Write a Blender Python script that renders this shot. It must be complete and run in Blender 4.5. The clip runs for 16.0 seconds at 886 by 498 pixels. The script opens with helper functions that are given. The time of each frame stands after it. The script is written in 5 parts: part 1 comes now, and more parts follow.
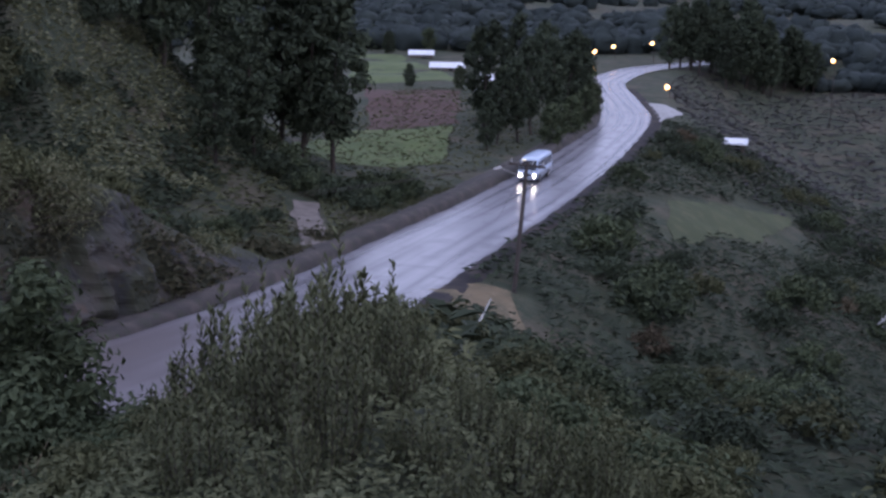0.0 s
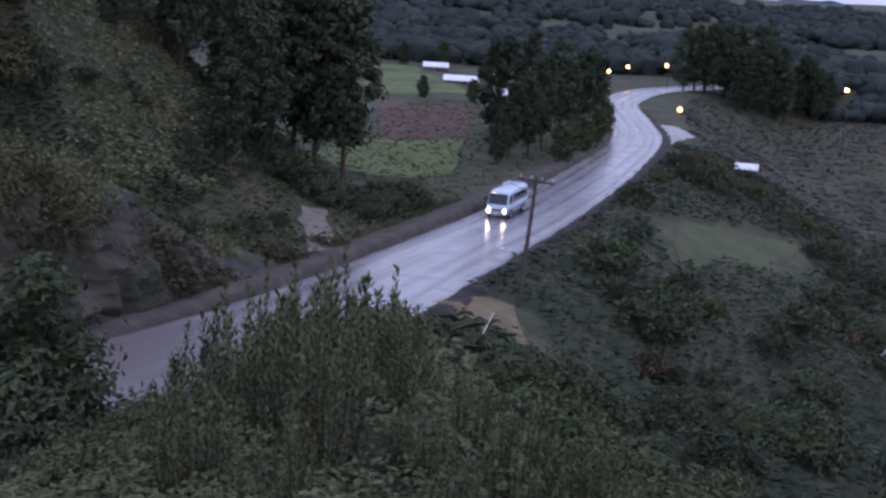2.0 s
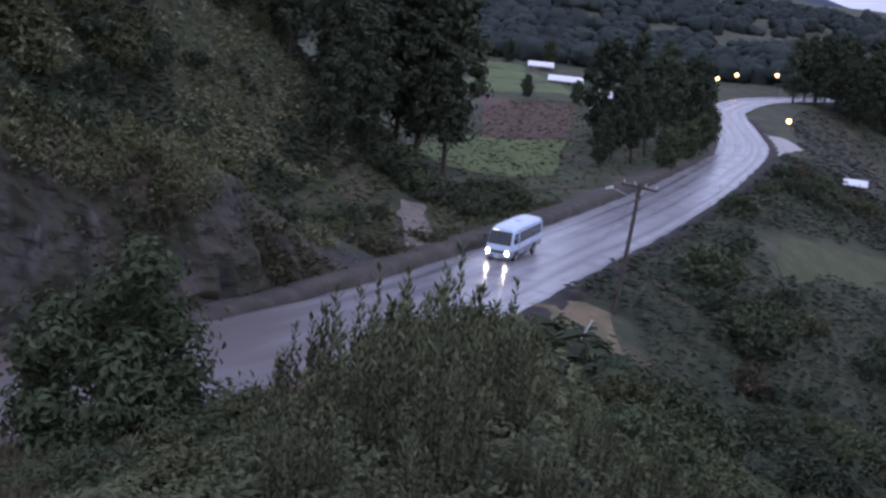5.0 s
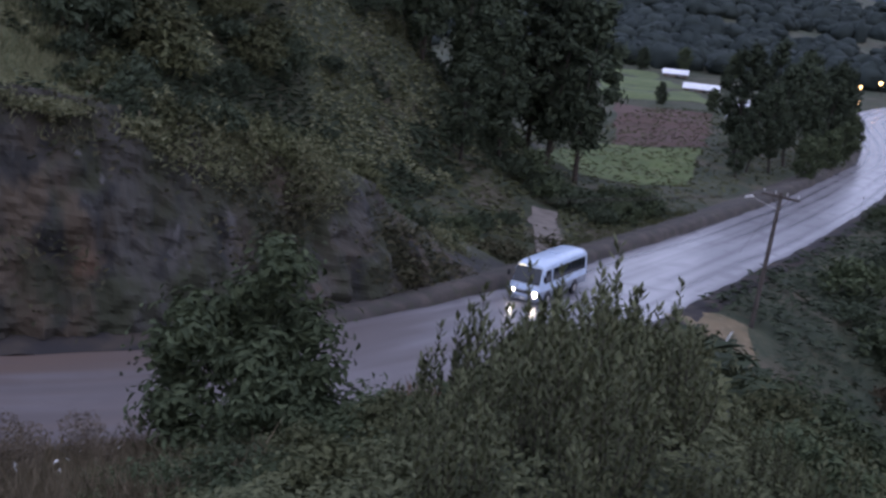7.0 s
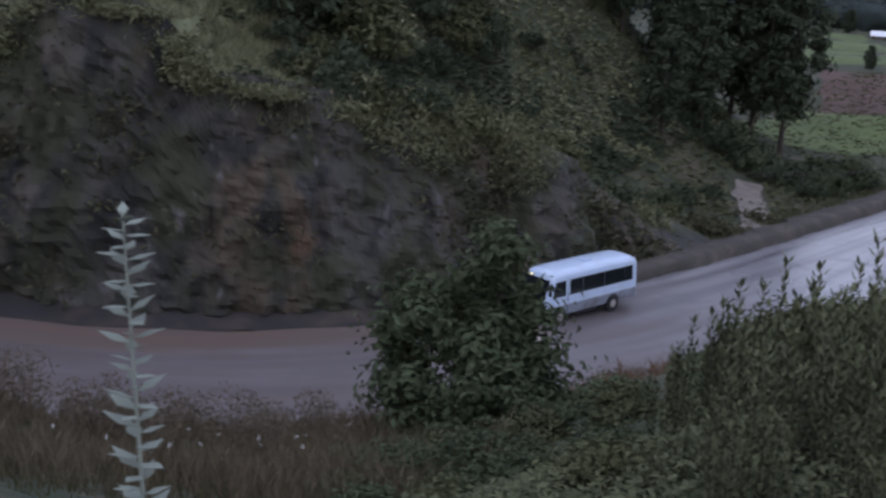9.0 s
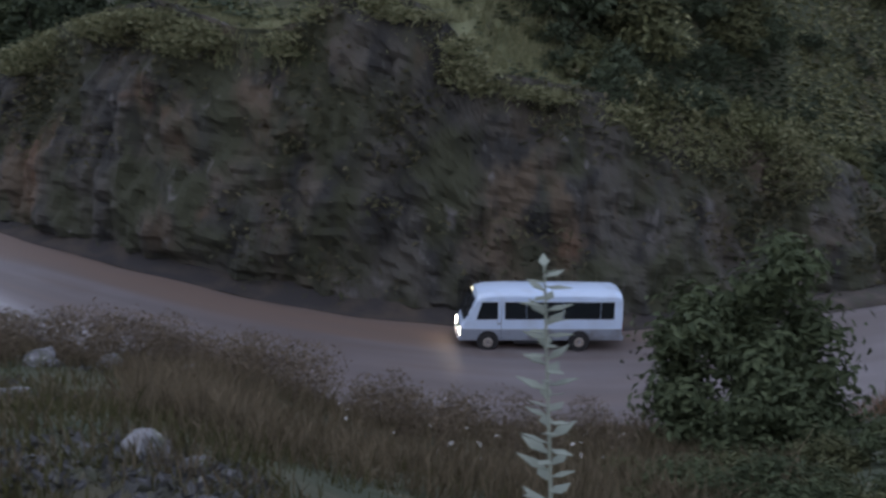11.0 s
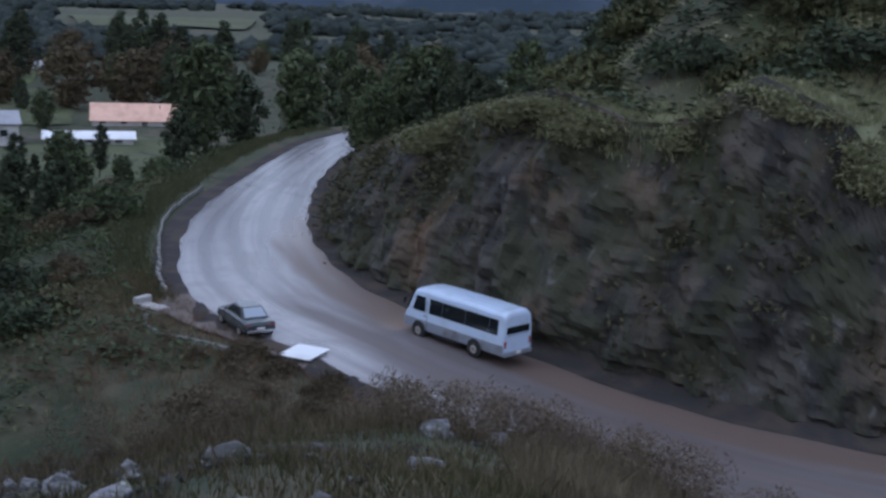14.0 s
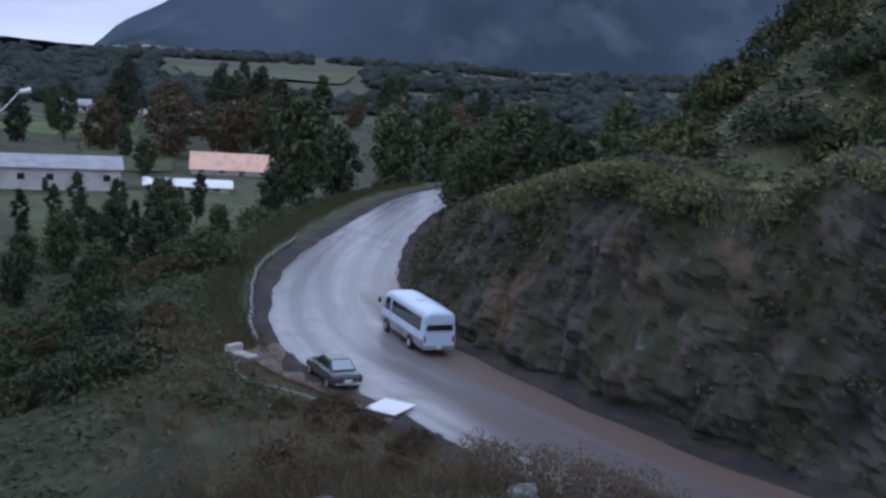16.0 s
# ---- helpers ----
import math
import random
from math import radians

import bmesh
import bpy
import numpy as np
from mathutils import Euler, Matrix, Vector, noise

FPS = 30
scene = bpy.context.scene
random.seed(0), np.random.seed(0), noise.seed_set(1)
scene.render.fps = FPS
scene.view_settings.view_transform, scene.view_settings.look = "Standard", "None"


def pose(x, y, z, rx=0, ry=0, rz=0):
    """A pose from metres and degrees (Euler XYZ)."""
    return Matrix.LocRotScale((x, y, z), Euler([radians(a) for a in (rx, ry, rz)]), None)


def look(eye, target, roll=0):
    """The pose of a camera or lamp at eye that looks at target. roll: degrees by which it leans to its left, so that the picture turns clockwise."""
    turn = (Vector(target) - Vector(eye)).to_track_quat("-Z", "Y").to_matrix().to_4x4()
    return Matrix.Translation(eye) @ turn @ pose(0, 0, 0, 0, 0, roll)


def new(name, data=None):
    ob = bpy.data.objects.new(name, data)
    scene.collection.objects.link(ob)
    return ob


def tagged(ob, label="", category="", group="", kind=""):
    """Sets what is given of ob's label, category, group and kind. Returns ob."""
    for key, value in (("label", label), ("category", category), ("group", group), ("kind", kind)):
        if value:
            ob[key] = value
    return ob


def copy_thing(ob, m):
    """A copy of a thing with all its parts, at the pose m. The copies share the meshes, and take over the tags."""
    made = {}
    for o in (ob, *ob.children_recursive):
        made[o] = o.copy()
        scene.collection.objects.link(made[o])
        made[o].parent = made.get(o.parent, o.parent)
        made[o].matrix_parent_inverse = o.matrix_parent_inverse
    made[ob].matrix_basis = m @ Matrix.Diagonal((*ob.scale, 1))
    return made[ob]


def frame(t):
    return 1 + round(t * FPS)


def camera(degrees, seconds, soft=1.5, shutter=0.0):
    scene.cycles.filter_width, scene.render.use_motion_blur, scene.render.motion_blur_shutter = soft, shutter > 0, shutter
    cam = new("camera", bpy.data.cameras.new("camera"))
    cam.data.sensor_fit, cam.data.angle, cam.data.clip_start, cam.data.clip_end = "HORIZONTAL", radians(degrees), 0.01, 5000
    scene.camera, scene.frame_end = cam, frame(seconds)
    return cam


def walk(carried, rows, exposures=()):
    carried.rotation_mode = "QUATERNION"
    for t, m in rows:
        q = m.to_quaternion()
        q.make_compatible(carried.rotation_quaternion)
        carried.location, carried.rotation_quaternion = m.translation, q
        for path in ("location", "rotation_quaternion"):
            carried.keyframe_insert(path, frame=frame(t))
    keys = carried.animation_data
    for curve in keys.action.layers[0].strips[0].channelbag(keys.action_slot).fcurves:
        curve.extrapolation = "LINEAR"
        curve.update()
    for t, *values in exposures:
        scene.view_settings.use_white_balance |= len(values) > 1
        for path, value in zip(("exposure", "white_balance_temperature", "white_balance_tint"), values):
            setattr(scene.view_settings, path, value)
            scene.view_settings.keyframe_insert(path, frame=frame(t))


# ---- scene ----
cam = camera(40.79, 16.0, soft=2.7, shutter=0.4)
# seconds, place, heading to the left, tilt, lean
PATH = [
    (0, 1.02, -0.17, -0.01, 0.07, -13.25, 1.21),
    (0.5, 1.00, -0.14, -0.01, -0.22, -13.52, 1.63),
    (1, 1.01, -0.13, -0.01, -0.34, -13.24, 2.73),
    (1.5, 1.02, -0.21, -0.00, -0.00, -12.83, 3.41),
    (2, 1.04, -0.25, -0.04, 0.41, -12.66, 3.63),
    (2.5, 1.00, -0.16, 0.03, 1.14, -12.63, 4.01),
    (3, 0.99, -0.06, 0.03, 1.55, -12.90, 4.36),
    (3.2, 0.94, -0.01, 0.02, 2.27, -12.98, 4.42),
    (5.3, 0.74, 0.37, -0.09, 5.38, -13.15, 5.61),
    (5.5, 0.76, 0.45, -0.18, 6.04, -13.14, 5.11),
    (6, 0.62, 0.69, -0.25, 7.78, -13.30, 5.29),
    (6.5, 0.54, 0.82, -0.33, 9.39, -13.34, 5.37),
    (7, 0.43, 0.86, -0.34, 11.29, -13.38, 5.47),
    (7.5, 0.36, 0.83, -0.31, 13.25, -13.89, 5.70),
    (8, 0.33, 0.61, -0.30, 15.14, -14.49, 5.50),
    (8.2, 0.23, 0.55, -0.24, 16.09, -14.69, 5.11),
    (10.3, -0.52, 0.27, 0.07, 28.89, -16.09, 1.54),
    (10.5, -0.60, 0.26, 0.11, 30.07, -16.14, 2.03),
    (11, -0.62, 0.08, 0.15, 33.34, -15.90, 1.56),
    (11.5, -0.71, -0.07, 0.16, 37.00, -15.85, 1.67),
    (12, -0.85, -0.03, 0.13, 39.92, -15.64, 2.22),
    (12.5, -1.01, 0.06, 0.09, 43.63, -14.83, 2.66),
    (13, -1.28, -0.04, 0.05, 46.54, -13.86, 2.98),
    (13.5, -1.34, -0.15, 0.09, 48.90, -13.08, 2.77),
    (14, -1.34, -0.27, 0.16, 51.24, -12.24, 2.65),
    (14.5, -1.36, -0.32, 0.20, 52.38, -11.45, 3.44),
    (15, -1.32, -0.40, 0.22, 53.53, -11.09, 3.99),
    (15.5, -1.29, -0.47, 0.27, 54.49, -10.45, 4.37),
    (16, -1.26, -0.52, 0.30, 55.67, -9.76, 4.02),
]
walk(cam, [(t, pose(x, y, z, 90 + tilt, 0, turn) @ pose(0, 0, 0, 0, 0, lean)) for t, x, y, z, turn, tilt, lean in PATH],
     exposures=[(0, 0.3, 5850, 24), (3, 0.3, 5850, 24), (8, 0.25, 6050, 18), (10.5, 0.2, 6350, 11), (12, 0.2, 6200, 10), (13.5, 0.25, 5950, 9), (16, 0.28, 5850, 9)])

# ---- light: overcast dusk ----
world = bpy.data.worlds.new("world")
scene.world = world
world.use_nodes = True
wn = world.node_tree
sky = wn.nodes.new("ShaderNodeTexSky")
sky.sky_type, sky.sun_disc = "NISHITA", False
sky.sun_elevation, sky.sun_rotation = radians(20), radians(150)
sky.air_density, sky.dust_density, sky.ozone_density = 1.6, 3.0, 2.5
wcoord, wnoise = wn.nodes.new("ShaderNodeTexCoord"), wn.nodes.new("ShaderNodeTexNoise")
wmap = wn.nodes.new("ShaderNodeMapping")
wmap.inputs["Scale"].default_value = (1, 1, 3.5)
wnoise.inputs["Scale"].default_value, wnoise.inputs["Detail"].default_value = 3.0, 6
wramp = wn.nodes.new("ShaderNodeValToRGB")
wramp.color_ramp.elements[0].position, wramp.color_ramp.elements[1].position = 0.35, 0.68
wramp.color_ramp.elements[0].color = (5.0, 5.5, 7.6, 1)
wramp.color_ramp.elements[1].color = (8.6, 9.2, 11.6, 1)
wmix = wn.nodes.new("ShaderNodeMixRGB")
wmix.inputs[0].default_value = 0.8
wn.links.new(wcoord.outputs["Generated"], wmap.inputs[0])
wn.links.new(wmap.outputs[0], wnoise.inputs["Vector"])
wn.links.new(wnoise.outputs["Fac"], wramp.inputs[0])
wn.links.new(sky.outputs[0], wmix.inputs[1])
wn.links.new(wramp.outputs[0], wmix.inputs[2])
wn.links.new(wmix.outputs[0], wn.nodes["Background"].inputs["Color"])
wn.nodes["Background"].inputs["Strength"].default_value = 0.108
sun = new("sun", bpy.data.lights.new("sun", "SUN"))
sun.data.energy, sun.data.angle, sun.data.color = 0.35, radians(40), (0.93, 0.95, 1.0)
sun.matrix_world = look((0, -30, 60), (10, 0, 0))

# ---- materials ----
def mat(name, base, rough=0.8, var=(), scale=1.0, metal=0.0, bump=0.0, bump_scale=8.0, spec=0.5, random=0.0, emit=None, coords="Object", stretch=(1, 1, 1), coat=0.0):
    """A node material: base colour, colours mixed in by noise, relief, and a spread from object to object."""
    m = bpy.data.materials.new(name)
    m.use_nodes = True
    nt = m.node_tree
    b = nt.nodes["Principled BSDF"]
    b.inputs["Base Color"].default_value = (*base, 1)
    b.inputs["Roughness"].default_value, b.inputs["Metallic"].default_value = rough, metal
    b.inputs["Specular IOR Level"].default_value, b.inputs["Coat Weight"].default_value = spec, coat
    tc, mp = nt.nodes.new("ShaderNodeTexCoord"), nt.nodes.new("ShaderNodeMapping")
    mp.inputs["Scale"].default_value = stretch
    nt.links.new(tc.outputs[coords], mp.inputs[0])
    col = None
    for k, (c, sc, lo, hi) in enumerate(var):
        n, r, mx = nt.nodes.new("ShaderNodeTexNoise"), nt.nodes.new("ShaderNodeMapRange"), nt.nodes.new("ShaderNodeMixRGB")
        n.inputs["Scale"].default_value, n.inputs["Detail"].default_value = sc * scale, 5
        r.inputs[1].default_value, r.inputs[2].default_value = lo, hi
        nt.links.new(mp.outputs[0], n.inputs["Vector"])
        nt.links.new(n.outputs["Fac"], r.inputs[0])
        nt.links.new(r.outputs[0], mx.inputs[0])
        mx.inputs[1].default_value = (*base, 1)
        if col:
            nt.links.new(col, mx.inputs[1])
        mx.inputs[2].default_value = (*c, 1)
        col = mx.outputs[0]
    if random:
        oi, hs, r = nt.nodes.new("ShaderNodeObjectInfo"), nt.nodes.new("ShaderNodeHueSaturation"), nt.nodes.new("ShaderNodeMapRange")
        r.inputs[3].default_value, r.inputs[4].default_value = 1 - random, 1 + random
        nt.links.new(oi.outputs["Random"], r.inputs[0])
        nt.links.new(r.outputs[0], hs.inputs["Value"])
        hs.inputs["Color"].default_value = (*base, 1)
        if col:
            nt.links.new(col, hs.inputs["Color"])
        col = hs.outputs[0]
    if col:
        nt.links.new(col, b.inputs["Base Color"])
    if bump:
        n, bp = nt.nodes.new("ShaderNodeTexNoise"), nt.nodes.new("ShaderNodeBump")
        n.inputs["Scale"].default_value, n.inputs["Detail"].default_value = bump_scale, 6
        bp.inputs["Strength"].default_value, bp.inputs["Distance"].default_value = min(bump, 1), 0.1 * bump
        nt.links.new(mp.outputs[0], n.inputs["Vector"])
        nt.links.new(n.outputs["Fac"], bp.inputs["Height"])
        nt.links.new(bp.outputs[0], b.inputs["Normal"])
    if emit:
        b.inputs["Emission Color"].default_value, b.inputs["Emission Strength"].default_value = (*emit[0], 1), emit[1]
    return m


def leafy(name, base, tip, random=0.25):
    """Leaves: two tones spread leaf by leaf, slightly glossy, letting some light through."""
    m = bpy.data.materials.new(name)
    m.use_nodes = True
    nt = m.node_tree
    b = nt.nodes["Principled BSDF"]
    g, mx, oi, r, hs = (nt.nodes.new("ShaderNode" + k) for k in ("NewGeometry", "MixRGB", "ObjectInfo", "MapRange", "HueSaturation"))
    mx.inputs[1].default_value, mx.inputs[2].default_value = (*base, 1), (*tip, 1)
    nt.links.new(g.outputs["Random Per Island"], mx.inputs[0])
    r.inputs[3].default_value, r.inputs[4].default_value = 1 - random, 1 + random
    nt.links.new(oi.outputs["Random"], r.inputs[0])
    nt.links.new(r.outputs[0], hs.inputs["Value"])
    nt.links.new(mx.outputs[0], hs.inputs["Color"])
    nt.links.new(hs.outputs[0], b.inputs["Base Color"])
    b.inputs["Roughness"].default_value, b.inputs["Specular IOR Level"].default_value = 0.85, 0.15
    return m


M_GROUND = mat("hillside", (0.05, 0.058, 0.028), 0.95, [((0.085, 0.072, 0.045), 0.09, 0.45, 0.65), ((0.03, 0.042, 0.02), 0.35, 0.42, 0.62), ((0.10, 0.085, 0.05), 1.7, 0.58, 0.75)], bump=0.9, bump_scale=2.5)
M_GRASSLAND = mat("pasture", (0.10, 0.135, 0.04), 0.95, [((0.065, 0.095, 0.03), 0.15, 0.4, 0.65), ((0.14, 0.15, 0.06), 0.8, 0.5, 0.75)], bump=0.5, bump_scale=4)
M_PLOUGH = mat("ploughed_soil", (0.10, 0.055, 0.04), 0.95, [((0.07, 0.04, 0.03), 0.3, 0.4, 0.65)], bump=0.6, bump_scale=1.5, stretch=(0.3, 2, 1))
M_ROCK = mat("cut_rock", (0.07, 0.066, 0.058), 0.95, [((0.088, 0.068, 0.048), 0.12, 0.45, 0.6), ((0.030, 0.030, 0.029), 0.6, 0.46, 0.6), ((0.125, 0.078, 0.05), 0.25, 0.63, 0.72), ((0.042, 0.045, 0.026), 0.35, 0.45, 0.58), ((0.125, 0.12, 0.118), 1.1, 0.63, 0.75)], bump=1.0, bump_scale=1.8, stretch=(1, 1, 0.5))
M_SHOULDER = mat("dark_shoulder", (0.045, 0.042, 0.043), 0.95, [((0.085, 0.07, 0.058), 0.5, 0.45, 0.7)], bump=0.5, bump_scale=5, spec=0.15)
M_CONCRETE = mat("weathered_concrete", (0.42, 0.41, 0.40), 0.85, [((0.28, 0.26, 0.24), 0.8, 0.45, 0.7)], bump=0.3, bump_scale=12)
M_KERB = mat("mossy_kerb", (0.24, 0.235, 0.225), 0.9, [((0.12, 0.12, 0.10), 0.8, 0.42, 0.6), ((0.38, 0.37, 0.36), 2.5, 0.58, 0.72)], bump=0.4, bump_scale=12)
M_SOIL = mat("bare_soil", (0.18, 0.135, 0.075), 0.95, [((0.10, 0.09, 0.05), 0.5, 0.4, 0.62), ((0.24, 0.18, 0.11), 2.0, 0.5, 0.75)], bump=0.7, bump_scale=3)
M_STONE = mat("rubble_stone", (0.18, 0.18, 0.19), 0.95, [((0.08, 0.08, 0.085), 2.0, 0.4, 0.6), ((0.09, 0.095, 0.06), 3.5, 0.5, 0.66), ((0.33, 0.33, 0.34), 6.0, 0.6, 0.72)], bump=1.0, bump_scale=5, random=0.5)
M_BARK = mat("bark", (0.07, 0.055, 0.045), 0.95, [((0.04, 0.033, 0.028), 3, 0.4, 0.6)], bump=0.7, bump_scale=10)
M_POLE = mat("creosoted_pole", (0.09, 0.075, 0.065), 0.9, [((0.05, 0.042, 0.038), 2, 0.4, 0.65)], bump=0.4, bump_scale=15, stretch=(4, 4, 0.5))
M_WHITEPAINT = mat("white_paint", (0.78, 0.78, 0.76), 0.6, [((0.55, 0.53, 0.5), 3, 0.55, 0.75)])
# white bus paint with the reflected dusk sky's blue put into its colour
M_BUSSKYWHITE = mat("bus_white_sky_tint", (0.58, 0.70, 0.88), 0.25, [((0.50, 0.59, 0.72), 1.2, 0.5, 0.75)], coat=0.4)
M_BUSGREY = mat("bus_silver_paint", (0.27, 0.305, 0.365), 0.4, [((0.18, 0.18, 0.19), 1.5, 0.48, 0.7)], coat=0.2)
M_GLASS = mat("dark_glass", (0.012, 0.016, 0.02), 0.06, spec=0.7)
M_RUBBER = mat("tyre_rubber", (0.025, 0.025, 0.026), 0.8)
M_HUB = mat("dusty_hubcap", (0.42, 0.38, 0.34), 0.5, [((0.25, 0.22, 0.19), 6, 0.4, 0.65)], metal=0.3)
M_BLACK = mat("black_trim", (0.02, 0.02, 0.022), 0.5)
M_HEAD = mat("lit_headlight", (0.9, 0.9, 0.9), 0.2, emit=((1.0, 0.84, 0.6), 36.0))
M_SIGNLIGHT = mat("lit_roof_sign", (0.9, 0.85, 0.6), 0.3, emit=((1.0, 0.85, 0.5), 1.1))
M_STREET = mat("lit_street_lamp", (0.9, 0.8, 0.6), 0.3, emit=((1.0, 0.52, 0.16), 7.0))
M_TAIL = mat("red_tail_lamp", (0.30, 0.02, 0.02), 0.3)
M_CHROME = mat("bright_metal", (0.6, 0.6, 0.62), 0.25, metal=1.0)
M_CARPAINT = mat("dark_green_car_paint", (0.035, 0.05, 0.055), 0.25, [((0.05, 0.06, 0.06), 2, 0.5, 0.7)], coat=0.6)
M_CARGLASS = mat("pale_car_glass", (0.36, 0.42, 0.50), 0.2, spec=0.7)
M_ROOFTILE = mat("orange_tile", (0.78, 0.50, 0.38), 0.8, [((0.62, 0.38, 0.28), 0.6, 0.42, 0.68)], bump=0.4, bump_scale=3)
M_ROOFGREY = mat("grey_sheet_roof", (0.36, 0.37, 0.41), 0.6, [((0.28, 0.28, 0.31), 0.5, 0.4, 0.65)])
M_PLASTER = mat("pale_plaster", (0.6, 0.6, 0.6), 0.9, [((0.45, 0.44, 0.43), 0.4, 0.45, 0.7)])
M_WHITEROOF = mat("white_sheet_roof", (0.8, 0.82, 0.85), 0.45, [((0.65, 0.66, 0.68), 0.6, 0.5, 0.7)])
M_DARKWIN = mat("dark_window", (0.03, 0.035, 0.04), 0.2)
L_DARK = leafy("dark_foliage", (0.036, 0.047, 0.03), (0.066, 0.083, 0.05))
L_MID = leafy("green_foliage", (0.048, 0.063, 0.034), (0.09, 0.11, 0.058))
L_OLIVE = leafy("olive_foliage", (0.055, 0.062, 0.03), (0.112, 0.117, 0.06))
L_SHRUB = leafy("grey_green_leaves", (0.06, 0.07, 0.036), (0.14, 0.148, 0.08), 0.15)
L_PALE = leafy("pale_leaves", (0.20, 0.23, 0.19), (0.34, 0.37, 0.32), 0.1)
L_RUST = leafy("russet_foliage", (0.068, 0.056, 0.036), (0.12, 0.098, 0.062))
L_DRY = leafy("dry_grass", (0.115, 0.095, 0.062), (0.24, 0.195, 0.13))
L_GREENGRASS = leafy("green_grass", (0.06, 0.062, 0.028), (0.125, 0.12, 0.055))
# foliage of the far woods, some of the distance haze's blue mixed in
L_FAR = leafy("haze_tinted_foliage", (0.029, 0.039, 0.037), (0.042, 0.054, 0.049))
M_ADOBE = mat("dark_adobe", (0.20, 0.16, 0.135), 0.95, [((0.15, 0.12, 0.10), 0.6, 0.4, 0.65)])
L_HEATH = leafy("grey_heath", (0.082, 0.078, 0.075), (0.105, 0.099, 0.1))


def road_material():
    """Wet asphalt; mesh values add mud, worn tyre tracks and darkening against sky sheen."""
    m = mat("wet_road", (0.27, 0.26, 0.275), 0.27, [((0.34, 0.325, 0.34), 0.08, 0.4, 0.65), ((0.20, 0.19, 0.205), 0.5, 0.52, 0.7)], bump=0.12, bump_scale=30, spec=0.9)
    nt = m.node_tree
    bs = nt.nodes["Principled BSDF"]
    col = bs.inputs["Base Color"].links[0].from_socket
    for name, c in (("wear_sheen_tone", (0.115, 0.11, 0.122)), ("film", (0.112, 0.092, 0.09)), ("mud", (0.145, 0.10, 0.078))):
        at, mx = nt.nodes.new("ShaderNodeAttribute"), nt.nodes.new("ShaderNodeMixRGB")
        at.attribute_name = name
        nt.links.new(at.outputs["Fac"], mx.inputs[0])
        nt.links.new(col, mx.inputs[1])
        mx.inputs[2].default_value = (*c, 1)
        col = mx.outputs[0]
        if name == "film":
            ro = nt.nodes.new("ShaderNodeMapRange")
            ro.inputs[3].default_value, ro.inputs[4].default_value = 0.27, 0.55
            nt.links.new(at.outputs["Fac"], ro.inputs[0])
            nt.links.new(ro.outputs[0], bs.inputs["Roughness"])
    nt.links.new(col, bs.inputs["Base Color"])
    return m
M_TURF = mat("ridge_turf", (0.17, 0.18, 0.09), 0.95, [((0.09, 0.10, 0.045), 0.25, 0.42, 0.62), ((0.19, 0.18, 0.10), 0.9, 0.5, 0.75)], bump=0.6, bump_scale=4)
L_RIDGE = leafy("ridge_grass", (0.14, 0.148, 0.08), (0.25, 0.255, 0.15))
M_ROUGH = mat("rough_pasture", (0.068, 0.082, 0.032), 0.95, [((0.05, 0.062, 0.025), 0.15, 0.4, 0.65), ((0.10, 0.10, 0.045), 0.7, 0.5, 0.75)], bump=0.6, bump_scale=3)

# ---- the lie of the land ----
CENTRE = [(140.4, 334.8, -21.32), (102.6, 321.8, -21.32), (67.0, 298.1, -21.32), (46.4, 270.0, -21.32), (35.6, 235.4, -21.32), (31.3, 205.2, -21.32), (26.5, 175.0, -21.32), (20.3, 152.3, -21.32), (14.0, 131.8, -21.32), (6.5, 108.5, -20.94), (0.2, 90.8, -20.59),
          (-6.4, 69.3, -19.41), (-11.6, 55.9, -18.6), (-17.6, 46.0, -18.15), (-24.2, 39.9, -17.93), (-32.4, 36.2, -17.77), (-39.8, 34.3, -17.34), (-47.0, 33.4, -17.0), (-57.0, 33.9, -17.1), (-66.6, 36.4, -17.1), (-75.4, 40.6, -17.1), (-85.0, 47.3, -17.1), (-101.0, 61.0, -17.1), (-113.0, 73.5, -17.1), (-119.5, 86.0, -17.1), (-121.0, 103.0, -17.1), (-117.0, 125.0, -17.1), (-108.0, 150.0, -17.1)]


def spline(pts, n=12):
    p, out = np.array(pts, float), []
    for i in range(len(p) - 1):
        p0, p1, p2, p3 = p[max(i - 1, 0)], p[i], p[i + 1], p[min(i + 2, len(p) - 1)]
        for k in range(n):
            u = k / n
            out.append(0.5 * (2 * p1 + (p2 - p0) * u + (2 * p0 - 5 * p1 + 4 * p2 - p3) * u * u + (3 * p1 - p0 - 3 * p2 + p3) * u ** 3))
    return np.array(out + [p[-1]])


LINE3 = spline(CENTRE)
LINE, LINE_Z = LINE3[:, :2], LINE3[:, 2]
STATION = np.r_[0, np.cumsum(np.hypot(*np.diff(LINE, axis=0).T))]
AHEAD = np.gradient(LINE, axis=0)
AHEAD /= np.linalg.norm(AHEAD, axis=1)[:, None]


EDGE_S = [0, 83, 117, 154, 184, 205, 225, 250, 280, 300, 320, 335, 350, 360, 375, 385, 393, 400, 406, 413, 423, 436, 452, 470, 545]
EDGE_IN = [4, 4, 6.5, 7.8, 5.6, 3.4, 2.7, 3.0, 3.4, 3.7, 3.9, 4.1, 4.3, 4.3, 4.4, 4.4, 4.6, 4.8, 5.0, 4.9, 4.6, 3.7, 3.3, 3.6, 4.3]
EDGE_OUT = [4, 4, 1.5, 0.2, 2.4, 4.2, 4.5, 5.0, 5.4, 5.6, 5.8, 6.2, 6.6, 6.4, 5.0, 4.5, 5.3, 5.1, 4.3, 3.8, 3.5, 3.1, 2.8, 3.2, 4.3]


